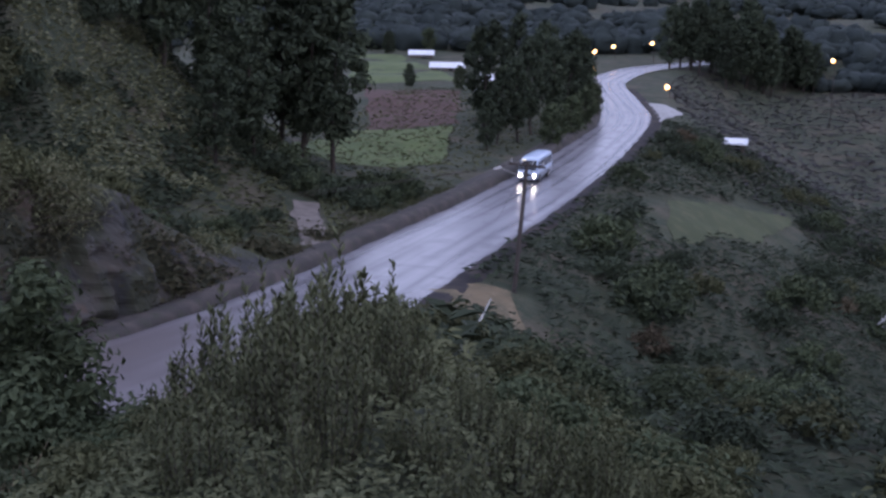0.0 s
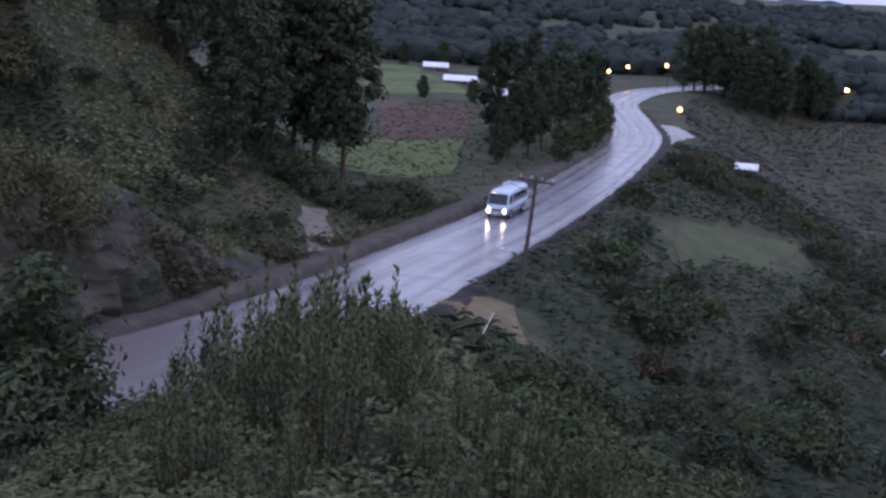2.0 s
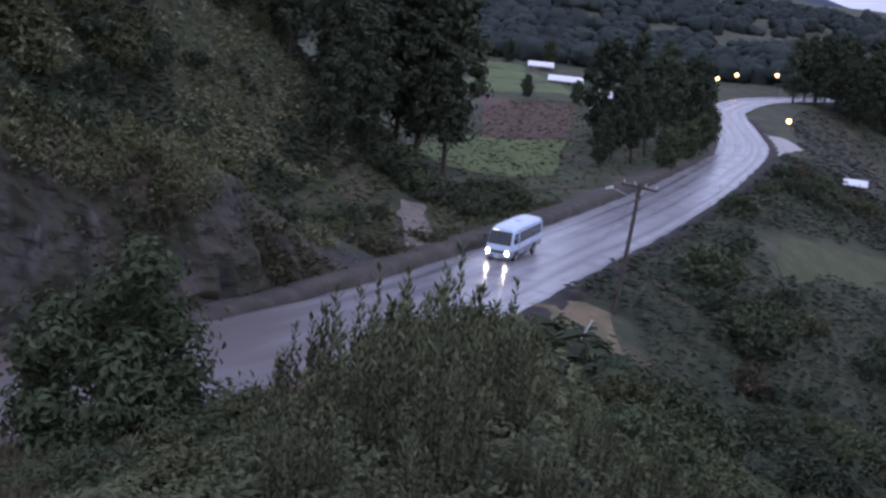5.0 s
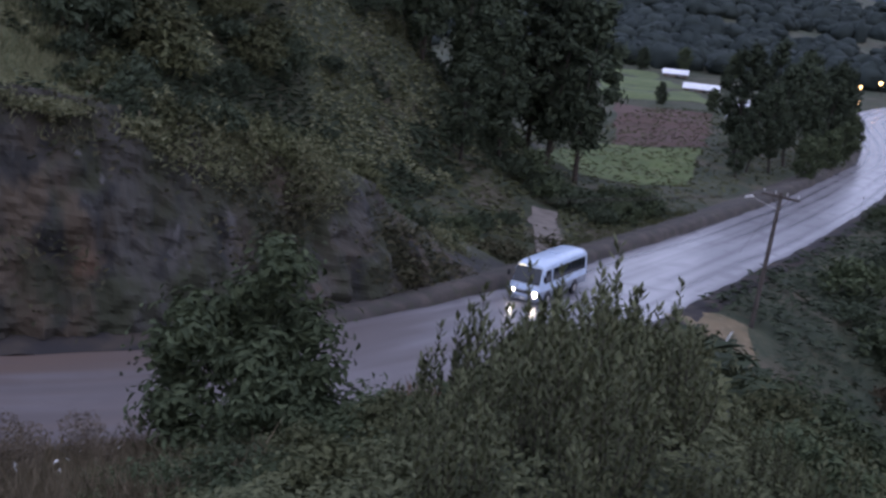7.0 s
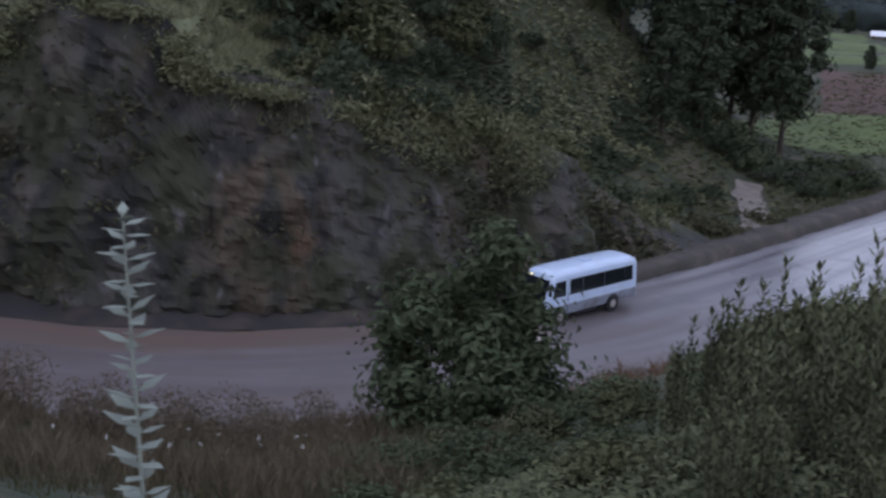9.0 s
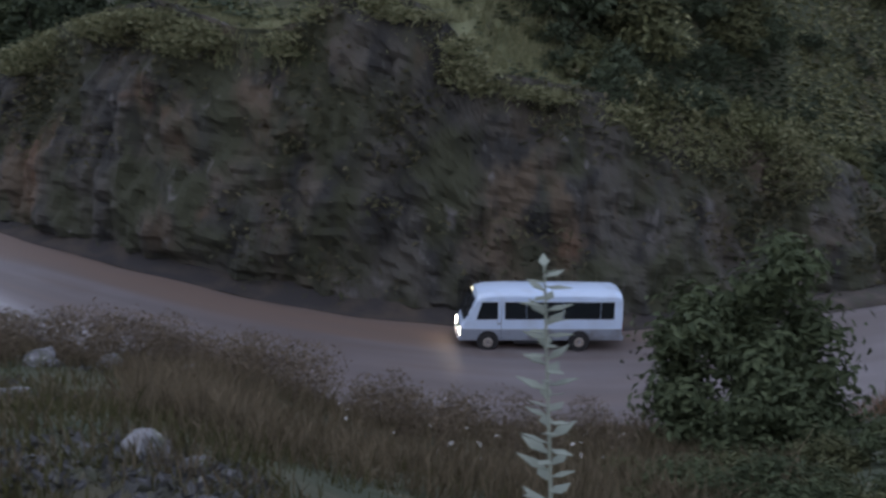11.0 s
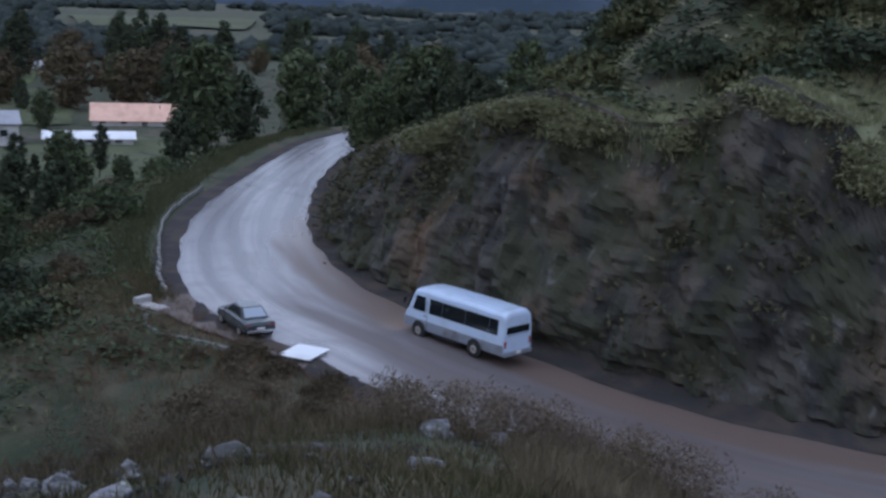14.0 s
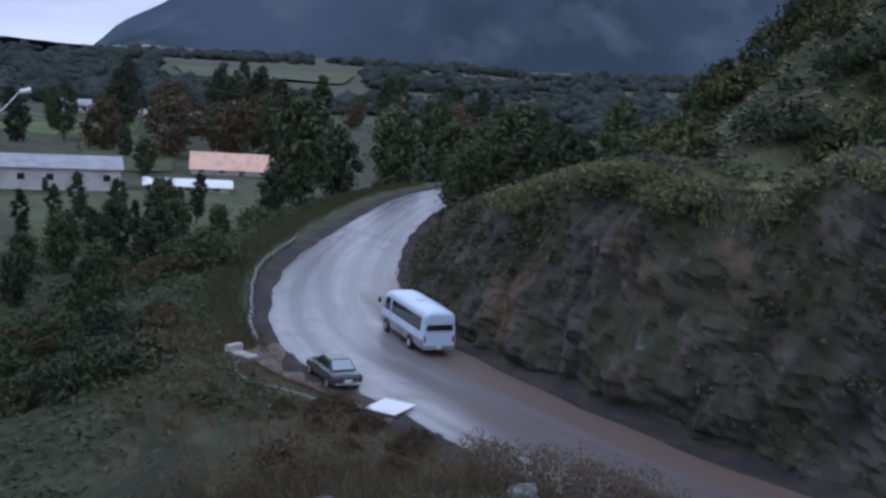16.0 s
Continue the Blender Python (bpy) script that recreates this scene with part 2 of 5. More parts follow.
def edge_in(s):
    """Where the asphalt ends on the hill's side, from the line."""
    return np.interp(s, EDGE_S, EDGE_IN)


def edge_out(s):
    return np.interp(s, EDGE_S, EDGE_OUT)


def road_z(s):
    return np.interp(s, STATION, LINE_Z)


def road_at(s, off=0.0):
    """The point of the road at station s, off metres to the hill's side, and the heading there."""
    a = np.array([np.interp(s, STATION, AHEAD[:, 0]), np.interp(s, STATION, AHEAD[:, 1])])
    a /= np.hypot(*a)
    p = np.array([np.interp(s, STATION, LINE[:, 0]), np.interp(s, STATION, LINE[:, 1])]) + off * np.array([a[1], -a[0]])
    return p, a


def smooth(v):
    v = np.clip(v, 0, 1)
    return v * v * (3 - 2 * v)


def waves(x, y, size, seed=0):
    """Cheap rolling noise between -1 and 1."""
    r, out = np.random.RandomState(seed), 0
    for k in range(7):
        a, f, ph = r.uniform(0, 6.28), (0.6 + 0.25 * k) * 6.28 / size, r.uniform(0, 6.28)
        out = out + np.sin((x * np.cos(a) + y * np.sin(a)) * f + ph + 0.8 * np.sin((y * np.cos(a) - x * np.sin(a)) * f * 0.7 + ph * 2)) / (1 + 0.3 * k)
    return out / 3.2


def wall_top(s):
    return np.interp(s, [304, 316, 322, 328, 332, 337, 342, 348, 354, 359, 362, 364, 366, 370, 372, 374, 376, 378, 380, 384, 388, 392, 396, 402, 412, 427, 447, 472, 545],
                     [0.2, 0.3, 0.8, 3.2, 5.4, 6.9, 7.6, 9.0, 9.7, 10.2, 10.4, 11.8, 13.2, 14.4, 13.4, 12.0, 11.3, 11.1, 11.5, 12.0, 11.4, 10.5, 9.5, 8.2, 6.3, 4.4, 2.5, 0.8, 0.4])


def land(x, y):
    """Height of the ground."""
    x, y = np.atleast_1d(np.asarray(x, float)), np.atleast_1d(np.asarray(y, float))
    best, k = np.full(x.shape, 1e18), np.zeros(x.shape, int)
    for i in range(0, len(LINE), 2):
        q = (x - LINE[i, 0]) ** 2 + (y - LINE[i, 1]) ** 2
        near = q < best
        best[near], k[near] = q[near], i
    d = (x - LINE[k, 0]) * AHEAD[k, 1] - (y - LINE[k, 1]) * AHEAD[k, 0]
    d = np.sign(d) * np.sqrt(best)
    s, zr, r = STATION[k], LINE_Z[k], np.hypot(x, y)
    az = np.degrees(np.arctan2(-x, y))
    # the hill inside the bend, cut by the road
    top = wall_top(s)
    sx = np.where(x > -42, 20.0, 36.0)
    bump = 34 * np.exp(-(((x + 42) / sx) ** 2 + ((y - 92) / 42) ** 2))
    fade = np.exp(-(np.clip(d - 10.5, 0, None) / 14) ** 2)
    hill = zr + smooth((d - 6.6) / 3.6) * top * fade + bump * (1 - fade) * (d > 0)
    # the outer side: spur by the bend, ravine before it, valley beyond it
    flat = np.interp(s, [0, 368, 377, 387, 395, 403, 545], [6, 6, 9, 13, 12, 7, 6])
    fall = np.interp(s, [0, 130, 216, 312, 330, 368, 399, 412, 545], [3, 8, 14, 12, 2, 1, 4, 9, 9])
    outer = zr - fall * smooth((-d - flat) / (fall * 2.2 + 4))
    rc = np.interp(az, [-60, -30, -20, -12, -8, -3, 5, 12, 20, 30, 38, 46, 55, 65, 80, 110], [12, 15, 20, 28, 36, 60, 52, 43, 33, 28, 27, 26, 26, 27, 28, 28])
    dep = np.interp(az, [-60, -30, -20, -12, -8, -3, 5, 12, 20, 30, 38, 46, 55, 62, 70, 80, 110], [40, 34, 27, 22.5, 19.6, 16.8, 18.6, 21.2, 24.2, 24.4, 23.4, 20.9, 19.0, 18.9, 20.4, 21.5, 22])
    g = np.tan(np.radians(dep))
    near = -1.65 - np.minimum(r, rc) * (g - 1.65 / rc) - np.clip(r - rc, 0, None) * 0.75
    near = np.where(np.abs(az) > 115, -1.65 + 0.2 * r, near) + 0.35 * waves(x, y, 9, 3) * smooth((r - 2) / 8)
    behind = smooth((np.abs(az) - 100) / 15)
    near = np.where(np.abs(az) > 100, near * behind + (-1.65 - 0.3 * np.minimum(r, 60)) * (1 - behind), near)
    near = np.minimum(near, 14)
    z = np.where(d > 0, hill, np.maximum(outer, near))
    # far: fields, rising woods, mountains
    rise = np.interp(az, [-40, -20, -8, 0, 20, 36, 48, 90], [4, 6, 10, 16, 18, 8, -2, -4])
    z = z + rise * smooth((r - 270) / 420)
    peak = np.interp(az, [-180, -60, -25, -12, 0, 25, 40, 48, 70, 74, 80, 100, 180], [0.3, 0.2, 0, 0, 0.3, 0.4, 0.2, -1.4, -1.6, -2.0, -2.0, 0, 0.3])
    zm = np.tan(np.radians(peak)) * np.minimum(r, 3200)
    m = smooth((r - 700) / 1400)
    z = z * (1 - m) + (zm + 6 * waves(x, y, 700, 5)) * m
    z = z + (0.25 * waves(x, y, 14, 1) + 0.6 * waves(x, y, 45, 2)) * smooth((np.abs(d) - 8) / 10) + 5 * waves(x, y, 190, 4) * smooth((r - 330) / 200) * (r < 2500) * np.interp(az, [40, 55], [1, 0.3])
    w = smooth((np.abs(d) - 1.3 - np.where(d > 0, edge_in(s), edge_out(s))) / 1.6)
    return z * w + (zr - 0.18) * (1 - w)


def land1(x, y):
    return float(land(x, y)[0])


# ---- building helpers ----
def mesh_of(name, verts, faces, material, smooth_faces=False):
    me = bpy.data.meshes.new(name)
    me.from_pydata([tuple(v) for v in verts], [], [tuple(f) for f in faces])
    for m in (material if isinstance(material, (list, tuple)) else [material]):
        me.materials.append(m)
    if smooth_faces:
        me.polygons.foreach_set("use_smooth", [True] * len(me.polygons))
    me.update()
    return me


def part(name, bm, material, parent, label="", bevel=0.0, smooth_faces=False):
    """Links a bmesh as one mesh object under a thing or a part."""
    if bevel:
        bmesh.ops.bevel(bm, geom=bm.edges[:], offset=bevel, segments=2, affect="EDGES", clamp_overlap=True)
    me = bpy.data.meshes.new(name)
    bm.to_mesh(me)
    bm.free()
    me.materials.append(material)
    if smooth_faces:
        me.polygons.foreach_set("use_smooth", [True] * len(me.polygons))
    ob = new(name, me)
    ob.parent = parent
    if label:
        ob["label"] = label
    return ob


def thing(name, label, category, m=None, group="", kind=""):
    ob = tagged(new(name), label, category, group, kind)
    if m is not None:
        ob.matrix_world = m
    return ob


def box(sx, sy, sz, at=(0, 0, 0), rot=(0, 0, 0), bm=None):
    bm = bm or bmesh.new()
    bmesh.ops.create_cube(bm, size=1, matrix=pose(*at, *rot) @ Matrix.Diagonal((sx, sy, sz, 1)))
    return bm


def tube(p, q, r0, r1, n=8, bm=None):
    """A tapered round bar from p to q."""
    bm = bm or bmesh.new()
    p, q = Vector(p), Vector(q)
    m = Matrix.Translation((p + q) / 2) @ (q - p).to_track_quat("Z", "Y").to_matrix().to_4x4()
    bmesh.ops.create_cone(bm, cap_ends=True, segments=n, radius1=r0, radius2=r1, depth=(q - p).length, matrix=m)
    return bm


def ribbon(name, s0, s1, step, offs, lift, material, label, category="road", kind="structure", jitter=0.0, taper=0.0):
    """A strip along the road: offs are offsets to the hill's side, lift the heights over the road."""
    v, f, n = [], [], len(offs)
    rs = np.random.RandomState(7)
    for i, s in enumerate(np.arange(s0, s1 + step / 2, step)):
        for o, h in zip(offs, lift):
            o = o + edge_in(s) - 4.3 if o > 0 else o - edge_out(s) + 4.3
            p, a = road_at(s, o + jitter * rs.uniform(-1, 1))
            if taper:
                h = h * min(1, (s1 - s + 0.1) / taper)
            v.append((p[0], p[1], float(road_z(s)) + h + jitter * 0.3 * rs.uniform(-1, 1)))
        if i:
            for k in range(n - 1):
                b = (i - 1) * n + k
                f.append((b, b + n, b + n + 1, b + 1))
    return tagged(new(name, mesh_of(name, v, f, material, True)), label, category, kind=kind)


# ---- ground ----
def lines(lo, hi, step, far, grow):
    a = list(np.arange(lo, hi, step))
    d, b = step, [lo]
    while b[-1] > -far:
        d *= grow
        b.append(b[-1] - d)
    d, c = step, [a[-1]]
    while c[-1] < far:
        d *= grow
        c.append(c[-1] + d)
    return np.array(b[1:][::-1] + a + c[1:])


gx, gy = lines(-125, 45, 0.9, 4600, 1.09), lines(-12, 135, 0.9, 4600, 1.07)
GX, GY = np.meshgrid(gx, gy)
GZ = land(GX.ravel(), GY.ravel())
gi = np.arange(len(gx) * len(gy)).reshape(len(gy), len(gx))
gf = np.stack([gi[:-1, :-1], gi[:-1, 1:], gi[1:, 1:], gi[1:, :-1]], -1).reshape(-1, 4)
ground = tagged(new("ground", mesh_of("ground", np.c_[GX.ravel(), GY.ravel(), GZ].tolist(), gf.tolist(), M_GROUND, True)),
                "hilly ground of grass and scrub with bare earth", "ground", kind="structure")


def patch(name, corners, material, label, lift=0.08, n=14):
    """A field laid on the ground between four corners."""
    c = np.array(corners, float)
    v, f = [], []
    for i in range(n + 1):
        for j in range(n + 1):
            u, w = i / n, j / n
            p = (c[0] * (1 - u) + c[1] * u) * (1 - w) + (c[3] * (1 - u) + c[2] * u) * w
            p = p + 0.8 * np.array([waves(p[0], p[1], 9, 8), waves(p[1], p[0], 9, 9)]) * (i in (0, n) or j in (0, n))
            v.append((p[0], p[1], land1(*p) + lift))
    for i in range(n):
        for j in range(n):
            b = i * (n + 1) + j
            f.append((b, b + 1, b + n + 2, b + n + 1))
    return tagged(new(name, mesh_of(name, v, f, material, True)), label, "field", kind="structure")


# ---- road ----
def make_road():
    ss, oo = np.arange(0, 545, 1.0), np.linspace(-4.3, 4.3, 61)
    v, film, mud, wear_sheen_tone, f = [], [], [], [], []
    for s in ss:
        c, a = road_at(s)
        z = float(road_z(s))
        for o in oo:
            w = np.interp(o, [-4.3, 4.3], [-edge_out(s), edge_in(s)])
            e = w + 0.10 * math.sin(s * 0.9 + o * 3) * (abs(o) > 4.2)
            v.append((c[0] + e * a[1], c[1] - e * a[0], z + float(np.interp(abs(o), [0, 2.2, 4.3], [0.09, 0.05, 0]))))
            n = float(noise.fractal(Vector((s * 0.06, o * 0.5, 2)), 1, 2, 4))
            n2 = float(noise.fractal(Vector((s * 0.15, o * 1.6, 7)), 1, 2, 4))
            film.append(float(np.clip(smooth((s - 322 + 6 * n) / 26) * smooth((405 + 4.5 * o - s + 10 * n) / 22) * (0.9 + 0.3 * n), 0, 1)))
            mud.append(float(np.clip(smooth((s - 338) / 25) * smooth((418 + 3 * o - s) / 18) * (smooth((o - 0.9 + 0.8 * n) / 2.2) * 0.85 + 0.5 * n2), 0, 0.9)))
            w = 0
            for t in (-2.9, -1.15, 1.05, 2.85):
                q = t + 0.3 * math.sin(s * 0.055 + t) + 0.12 * math.sin(s * 0.21 + 2 * t)
                w += math.exp(-((o - q) / 0.33) ** 2)
            # tyre tracks, plus an even 0.45 on the bend to offset the sky's sheen
            w = w * (0.65 + 0.5 * n) * (1 + 0.55 * smooth((s - 392) / 18)) + 0.45 * smooth((s - 394) / 18) + 0.35 * max(0, n2) + 0.6 * max(0, float(noise.noise(Vector((s * 0.025, o * 2.4, 5))))) + 0.5 * smooth((abs(o) - 3.7) / 0.6)
            wear_sheen_tone.append(float(np.clip(w, 0, 0.95)))
    m = len(oo)
    for i in range(len(ss) - 1):
        for j in range(m - 1):
            b = i * m + j
            f.append((b, b + m, b + m + 1, b + 1))
    me = mesh_of("road", v, f, road_material(), True)
    for name, values in (("film", film), ("mud", mud), ("wear_sheen_tone", wear_sheen_tone)):
        me.attributes.new(name, "FLOAT", "POINT").data.foreach_set("value", values)
    return tagged(new("road", me), "wet worn grey asphalt road with tyre tracks and brown mud", "road", kind="structure")


make_road()
ribbon("ditch", 335, 544, 1.2, [4.25, 4.7, 5.3, 6.2, 7.4], [0.0, -0.12, -0.1, 0.25, 0.55], M_SHOULDER, "dark earth ditch at the foot of the slope", "ditch", jitter=0.12)
ribbon("berm", 165, 350, 1.2, [4.3, 4.45, 4.9, 5.6, 6.6, 7.8], [-0.1, 0.5, 0.75, 0.7, 0.35, 0.05], mat("earth_berm", (0.055, 0.048, 0.043), 0.95, [((0.10, 0.082, 0.07), 0.6, 0.45, 0.65), ((0.05, 0.052, 0.035), 1.5, 0.5, 0.7)], bump=0.6, bump_scale=4), "low dark earth berm along the road", "berm", jitter=0.09, taper=22)
ribbon("shoulder_outer", 165, 544, 1.2, [-6.4, -5.7, -5.0, -4.25], [-0.45, -0.03, -0.02, 0.0], M_SHOULDER, "dark gravel shoulder of the road", "shoulder", jitter=0.08)


# ---- rock cutting ----
def rock_wall():
    v, f = [], []
    ss, nh = np.arange(319, 462, 0.34), 46
    for i, s in enumerate(ss):
        top = float(wall_top(s))
        for j in range(nh + 1):
            u = j / nh
            h = u * (top + 0.5)
            n = noise.fractal(Vector((s * 0.16, h * 0.22, 0)), 1.0, 2.0, 5) + 0.6 * abs(noise.noise(Vector((s * 0.45, h * 0.12, 3)))) + 0.45 * noise.noise(Vector((s * 1.1, h * 0.7, 9))) + 0.3 * abs(noise.noise(Vector((s * 2.2, h * 0.9, 4)))) + 0.22 * noise.noise(Vector((s * 0.9 + h * 0.5, h * 2.6, 6))) + 0.5 * max(0, noise.noise(Vector((s * 0.3 - h * 0.25, h * 0.5 + s * 0.1, 12))))
            off = 6.3 + 3.6 * u ** 1.15 - 0.95 * n * min(1, top / 4) * (1 - 0.5 * u ** 6) + (1.4 if j == nh else 0)
            p, a = road_at(s, off)
            v.append((p[0], p[1], float(road_z(s)) + 0.2 + h - (0.6 if j == nh else 0)))
    for i in range(len(ss) - 1):
        for j in range(nh):
            b = i * (nh + 1) + j
            f.append((b, b + nh + 1, b + nh + 2, b + 1))
    return tagged(new("rock_cutting", mesh_of("rock_cutting", v, f, M_ROCK)), "steep cut face of dark grey and rust-brown rock", "rock face", kind="structure")


rock_wall()


# ---- minibus ----
def loft(sections, close_ends=True):
    """Joins rings of equal count into a skin."""
    bm = bmesh.new()
    rings = [[bm.verts.new(p) for p in ring] for ring in sections]
    n = len(rings[0])
    for a, b in zip(rings, rings[1:]):
        for k in range(n):
            bm.faces.new((a[k], a[(k + 1) % n], b[(k + 1) % n], b[k]))
    if close_ends:
        bm.faces.new(rings[0][::-1])
        bm.faces.new(rings[-1])
    bmesh.ops.recalc_face_normals(bm, faces=bm.faces[:])
    return bm


def bus_ring(x, zb, zt, w=1.0):
    """One cross-section of the body at x: upright sides that lean in above the waist, and a domed roof."""
    half = [(0.0, zb), (0.80, zb), (0.99, zb + 0.10), (1.03, min(0.95, zt - 0.3)), (1.02, min(1.32, zt - 0.2)), (0.95, max(min(2.18, zt - 0.3), zb + 0.3)), (0.90, zt - 0.2), (0.78, zt - 0.07), (0.45, zt - 0.015), (0.0, zt)]
    ring = [(x, y * w, z) for y, z in half] + [(x, -y * w, z) for y, z in half[-2:0:-1]]
    return ring


def wheel(parent, at, name="wheel"):
    w = part(name, tube((0, -0.12, 0), (0, 0.12, 0), 0.375, 0.375, 24), M_RUBBER, parent, bevel=0.03)
    w.location = at
    side = 1 if at[1] > 0 else -1
    part("rim", tube((0, side * 0.10, 0), (0, side * 0.135, 0), 0.235, 0.20, 20), M_HUB, w, "dusty pale wheel rim")
    part("hub", tube((0, side * 0.12, 0), (0, side * 0.16, 0), 0.09, 0.07, 12), M_CHROME, w)
    return w


def side_y(z):
    return 1.02 - (z - 1.32) / 0.86 * 0.07 if z > 1.32 else 1.03


def window(parent, x0, x1, z0, z1, side, slant0=0.0, slant1=0.0):
    """A dark pane set on the leaning side, with a thin rubber edge."""
    for name, g, t, m in (("window_seal", 0.025, 0.012, M_BLACK), ("window", 0.0, 0.02, M_GLASS)):
        bm = bmesh.new()
        pts = [(x0 - g, z0 - g), (x1 + g, z0 - g), (x1 + g + slant1, z1 + g), (x0 - g + slant0, z1 + g)]
        vs = [[bm.verts.new((x, side * (side_y(z) + dy), z)) for x, z in pts] for dy in (-0.03, t)]
        for k in range(4):
            bm.faces.new((vs[0][k], vs[0][(k + 1) % 4], vs[1][(k + 1) % 4], vs[1][k]))
        bm.faces.new(vs[0])
        bm.faces.new(vs[1])
        bmesh.ops.recalc_face_normals(bm, faces=bm.faces[:])
        part(name, bm, m, parent)


def make_bus():
    b = thing("minibus", "white and silver minibus with lit headlights driving along the wet road", "minibus")
    X = -1.55
    secs = [(-1.86, 0.55, 2.35, 0.93), (-1.80, 0.42, 2.48, 0.98), (-1.6, 0.40, 2.56, 1), (0, 0.40, 2.60, 1), (3.2, 0.40, 2.60, 1), (4.0, 0.40, 2.57, 1), (4.42, 0.40, 2.46, 0.985), (4.62, 0.40, 2.10, 0.975), (4.86, 0.42, 1.62, 0.97), (4.98, 0.44, 1.32, 0.96), (5.10, 0.46, 1.05, 0.93), (5.13, 0.50, 0.82, 0.90)]
    part("body", loft([bus_ring(x + X, zb, zt, w) for x, zb, zt, w in secs]), M_BUSSKYWHITE, b, "white painted body with domed roof, tinted with dusk-sky blue", smooth_faces=False)
    # silver lower band
    def band_ring(x, w):
        half = [(0.0, 0.36), (0.82, 0.36), (1.0, 0.46), (1.042, 0.95), (1.0, 0.97), (0.0, 0.97)]
        return [(x + X, y * w, z) for y, z in half] + [(x + X, -y * w, z) for y, z in half[-2:0:-1]]
    part("lower_panel", loft([band_ring(x, w) for x, w in ((-1.84, 0.985), (-1.7, 1), (4.5, 1.0), (4.8, 0.99), (5.0, 0.965), (5.12, 0.93))]), M_BUSGREY, b, "silver-grey lower band, splashed with mud")
    for side in (1, -1):
        window(b, 3.55 + X, 4.42 + X, 1.42, 2.12, side, 0.02, -0.22)
        for x0, x1 in ((2.35, 3.22), (0.75, 2.28), (-0.85, 0.68), (-1.45, -0.92)):
            window(b, x0 + X, x1 + X, 1.42, 2.12, side)
        part("door_seam", box(0.015, 0.02, 1.5, (3.38 + X, side * 1.03, 1.25)), M_BLACK, b)
        part("door_handle", box(0.14, 0.03, 0.04, (3.5 + X, side * 1.05, 1.22)), M_BLACK, b)
        part("wheel_arch", tube((3.935 + X, side * 0.9, 0.42), (3.935 + X, side * 1.047, 0.42), 0.47, 0.47, 24), M_BLACK, b)
        part("wheel_arch", tube((0 + X, side * 0.9, 0.42), (0 + X, side * 1.047, 0.42), 0.47, 0.47, 24), M_BLACK, b)
        wheel(b, (3.935 + X, side * 0.965, 0.375))
        wheel(b, (0 + X, side * 0.965, 0.375))
        hl = part("headlight", tube((4.98 + X, side * 0.72, 0.80), (5.132 + X, side * 0.70, 0.80), 0.15, 0.17, 16), M_HEAD, b, "lit white headlight")
        part("headlight_rim", tube((4.98 + X, side * 0.72, 0.80), (5.12 + X, side * 0.71, 0.80), 0.20, 0.20, 16), M_CHROME, hl)
        part("turn_signal", box(0.08, 0.14, 0.12, (5.0 + X, side * 0.88, 0.80)), M_SIGNLIGHT, b)
        arm = part("mirror_arm", tube((4.62 + X, side * 0.95, 1.95), (4.85 + X, side * 1.17, 1.88), 0.018, 0.018, 6), M_BLACK, b)
        part("mirror", box(0.06, 0.18, 0.32, (4.86 + X, side * 1.19, 1.78)), M_BLACK, arm, bevel=0.02)
        part("tail_lamp", box(0.05, 0.12, 0.34, (-1.86 + X, side * 0.86, 1.0)), M_TAIL, b, "dull red tail lamp", bevel=0.01)
    # windscreen and rear window
    def pane(name, x0, z0, x1, z1, w0, w1, out, m=M_GLASS):
        bm = bmesh.new()
        lo = [(x0 + X, -w0, z0), (x0 + X, w0, z0), (x1 + X, w1, z1), (x1 + X, -w1, z1)]
        a = [bm.verts.new(p) for p in lo]
        c = [bm.verts.new((p[0] + out, p[1], p[2] + abs(out) * 0.3)) for p in lo]
        for k in range(4):
            bm.faces.new((a[k], a[(k + 1) % 4], c[(k + 1) % 4], c[k]))
        bm.faces.new(a)
        bm.faces.new(c)
        bmesh.ops.recalc_face_normals(bm, faces=bm.faces[:])
        return part(name, bm, m, b)
    pane("windscreen", 4.95, 1.36, 4.52, 2.26, 0.90, 0.82, 0.05)
    pane("rear_window", -1.82, 1.45, -1.80, 2.15, 0.80, 0.76, -0.05)
    part("windscreen_post", box(0.03, 0.03, 1.0, (4.79 + X, 0, 1.82), (0, -25.5, 0)), M_BLACK, b)
    for side in (1, -1):
        part("wiper", tube((5.0 + X, side * 0.12, 1.40), (4.86 + X, side * 0.6, 1.62), 0.012, 0.008, 6), M_BLACK, b)
    part("grille", box(0.05, 1.0, 0.16, (5.12 + X, 0, 0.82)), M_BLACK, b, bevel=0.01)
    for k in range(3):
        part("grille_bar", box(0.06, 0.96, 0.018, (5.125 + X, 0, 0.77 + 0.05 * k)), M_CHROME, b)
    part("front_bumper", box(0.2, 1.9, 0.24, (5.10 + X, 0, 0.50)), M_BUSGREY, b, bevel=0.05)
    part("rear_bumper", box(0.18, 1.96, 0.22, (-1.86 + X, 0, 0.50)), M_BUSGREY, b, "dented grey rear bumper", bevel=0.04)
    part("number_plate", box(0.02, 0.34, 0.15, (-1.965 + X, 0, 0.55)), M_WHITEPAINT, b)
    part("number_plate", box(0.02, 0.34, 0.15, (5.21 + X, 0, 0.50)), M_WHITEPAINT, b)
    part("rear_door_seam", box(0.02, 1.5, 0.015, (-1.86 + X, 0, 1.38)), M_BLACK, b)
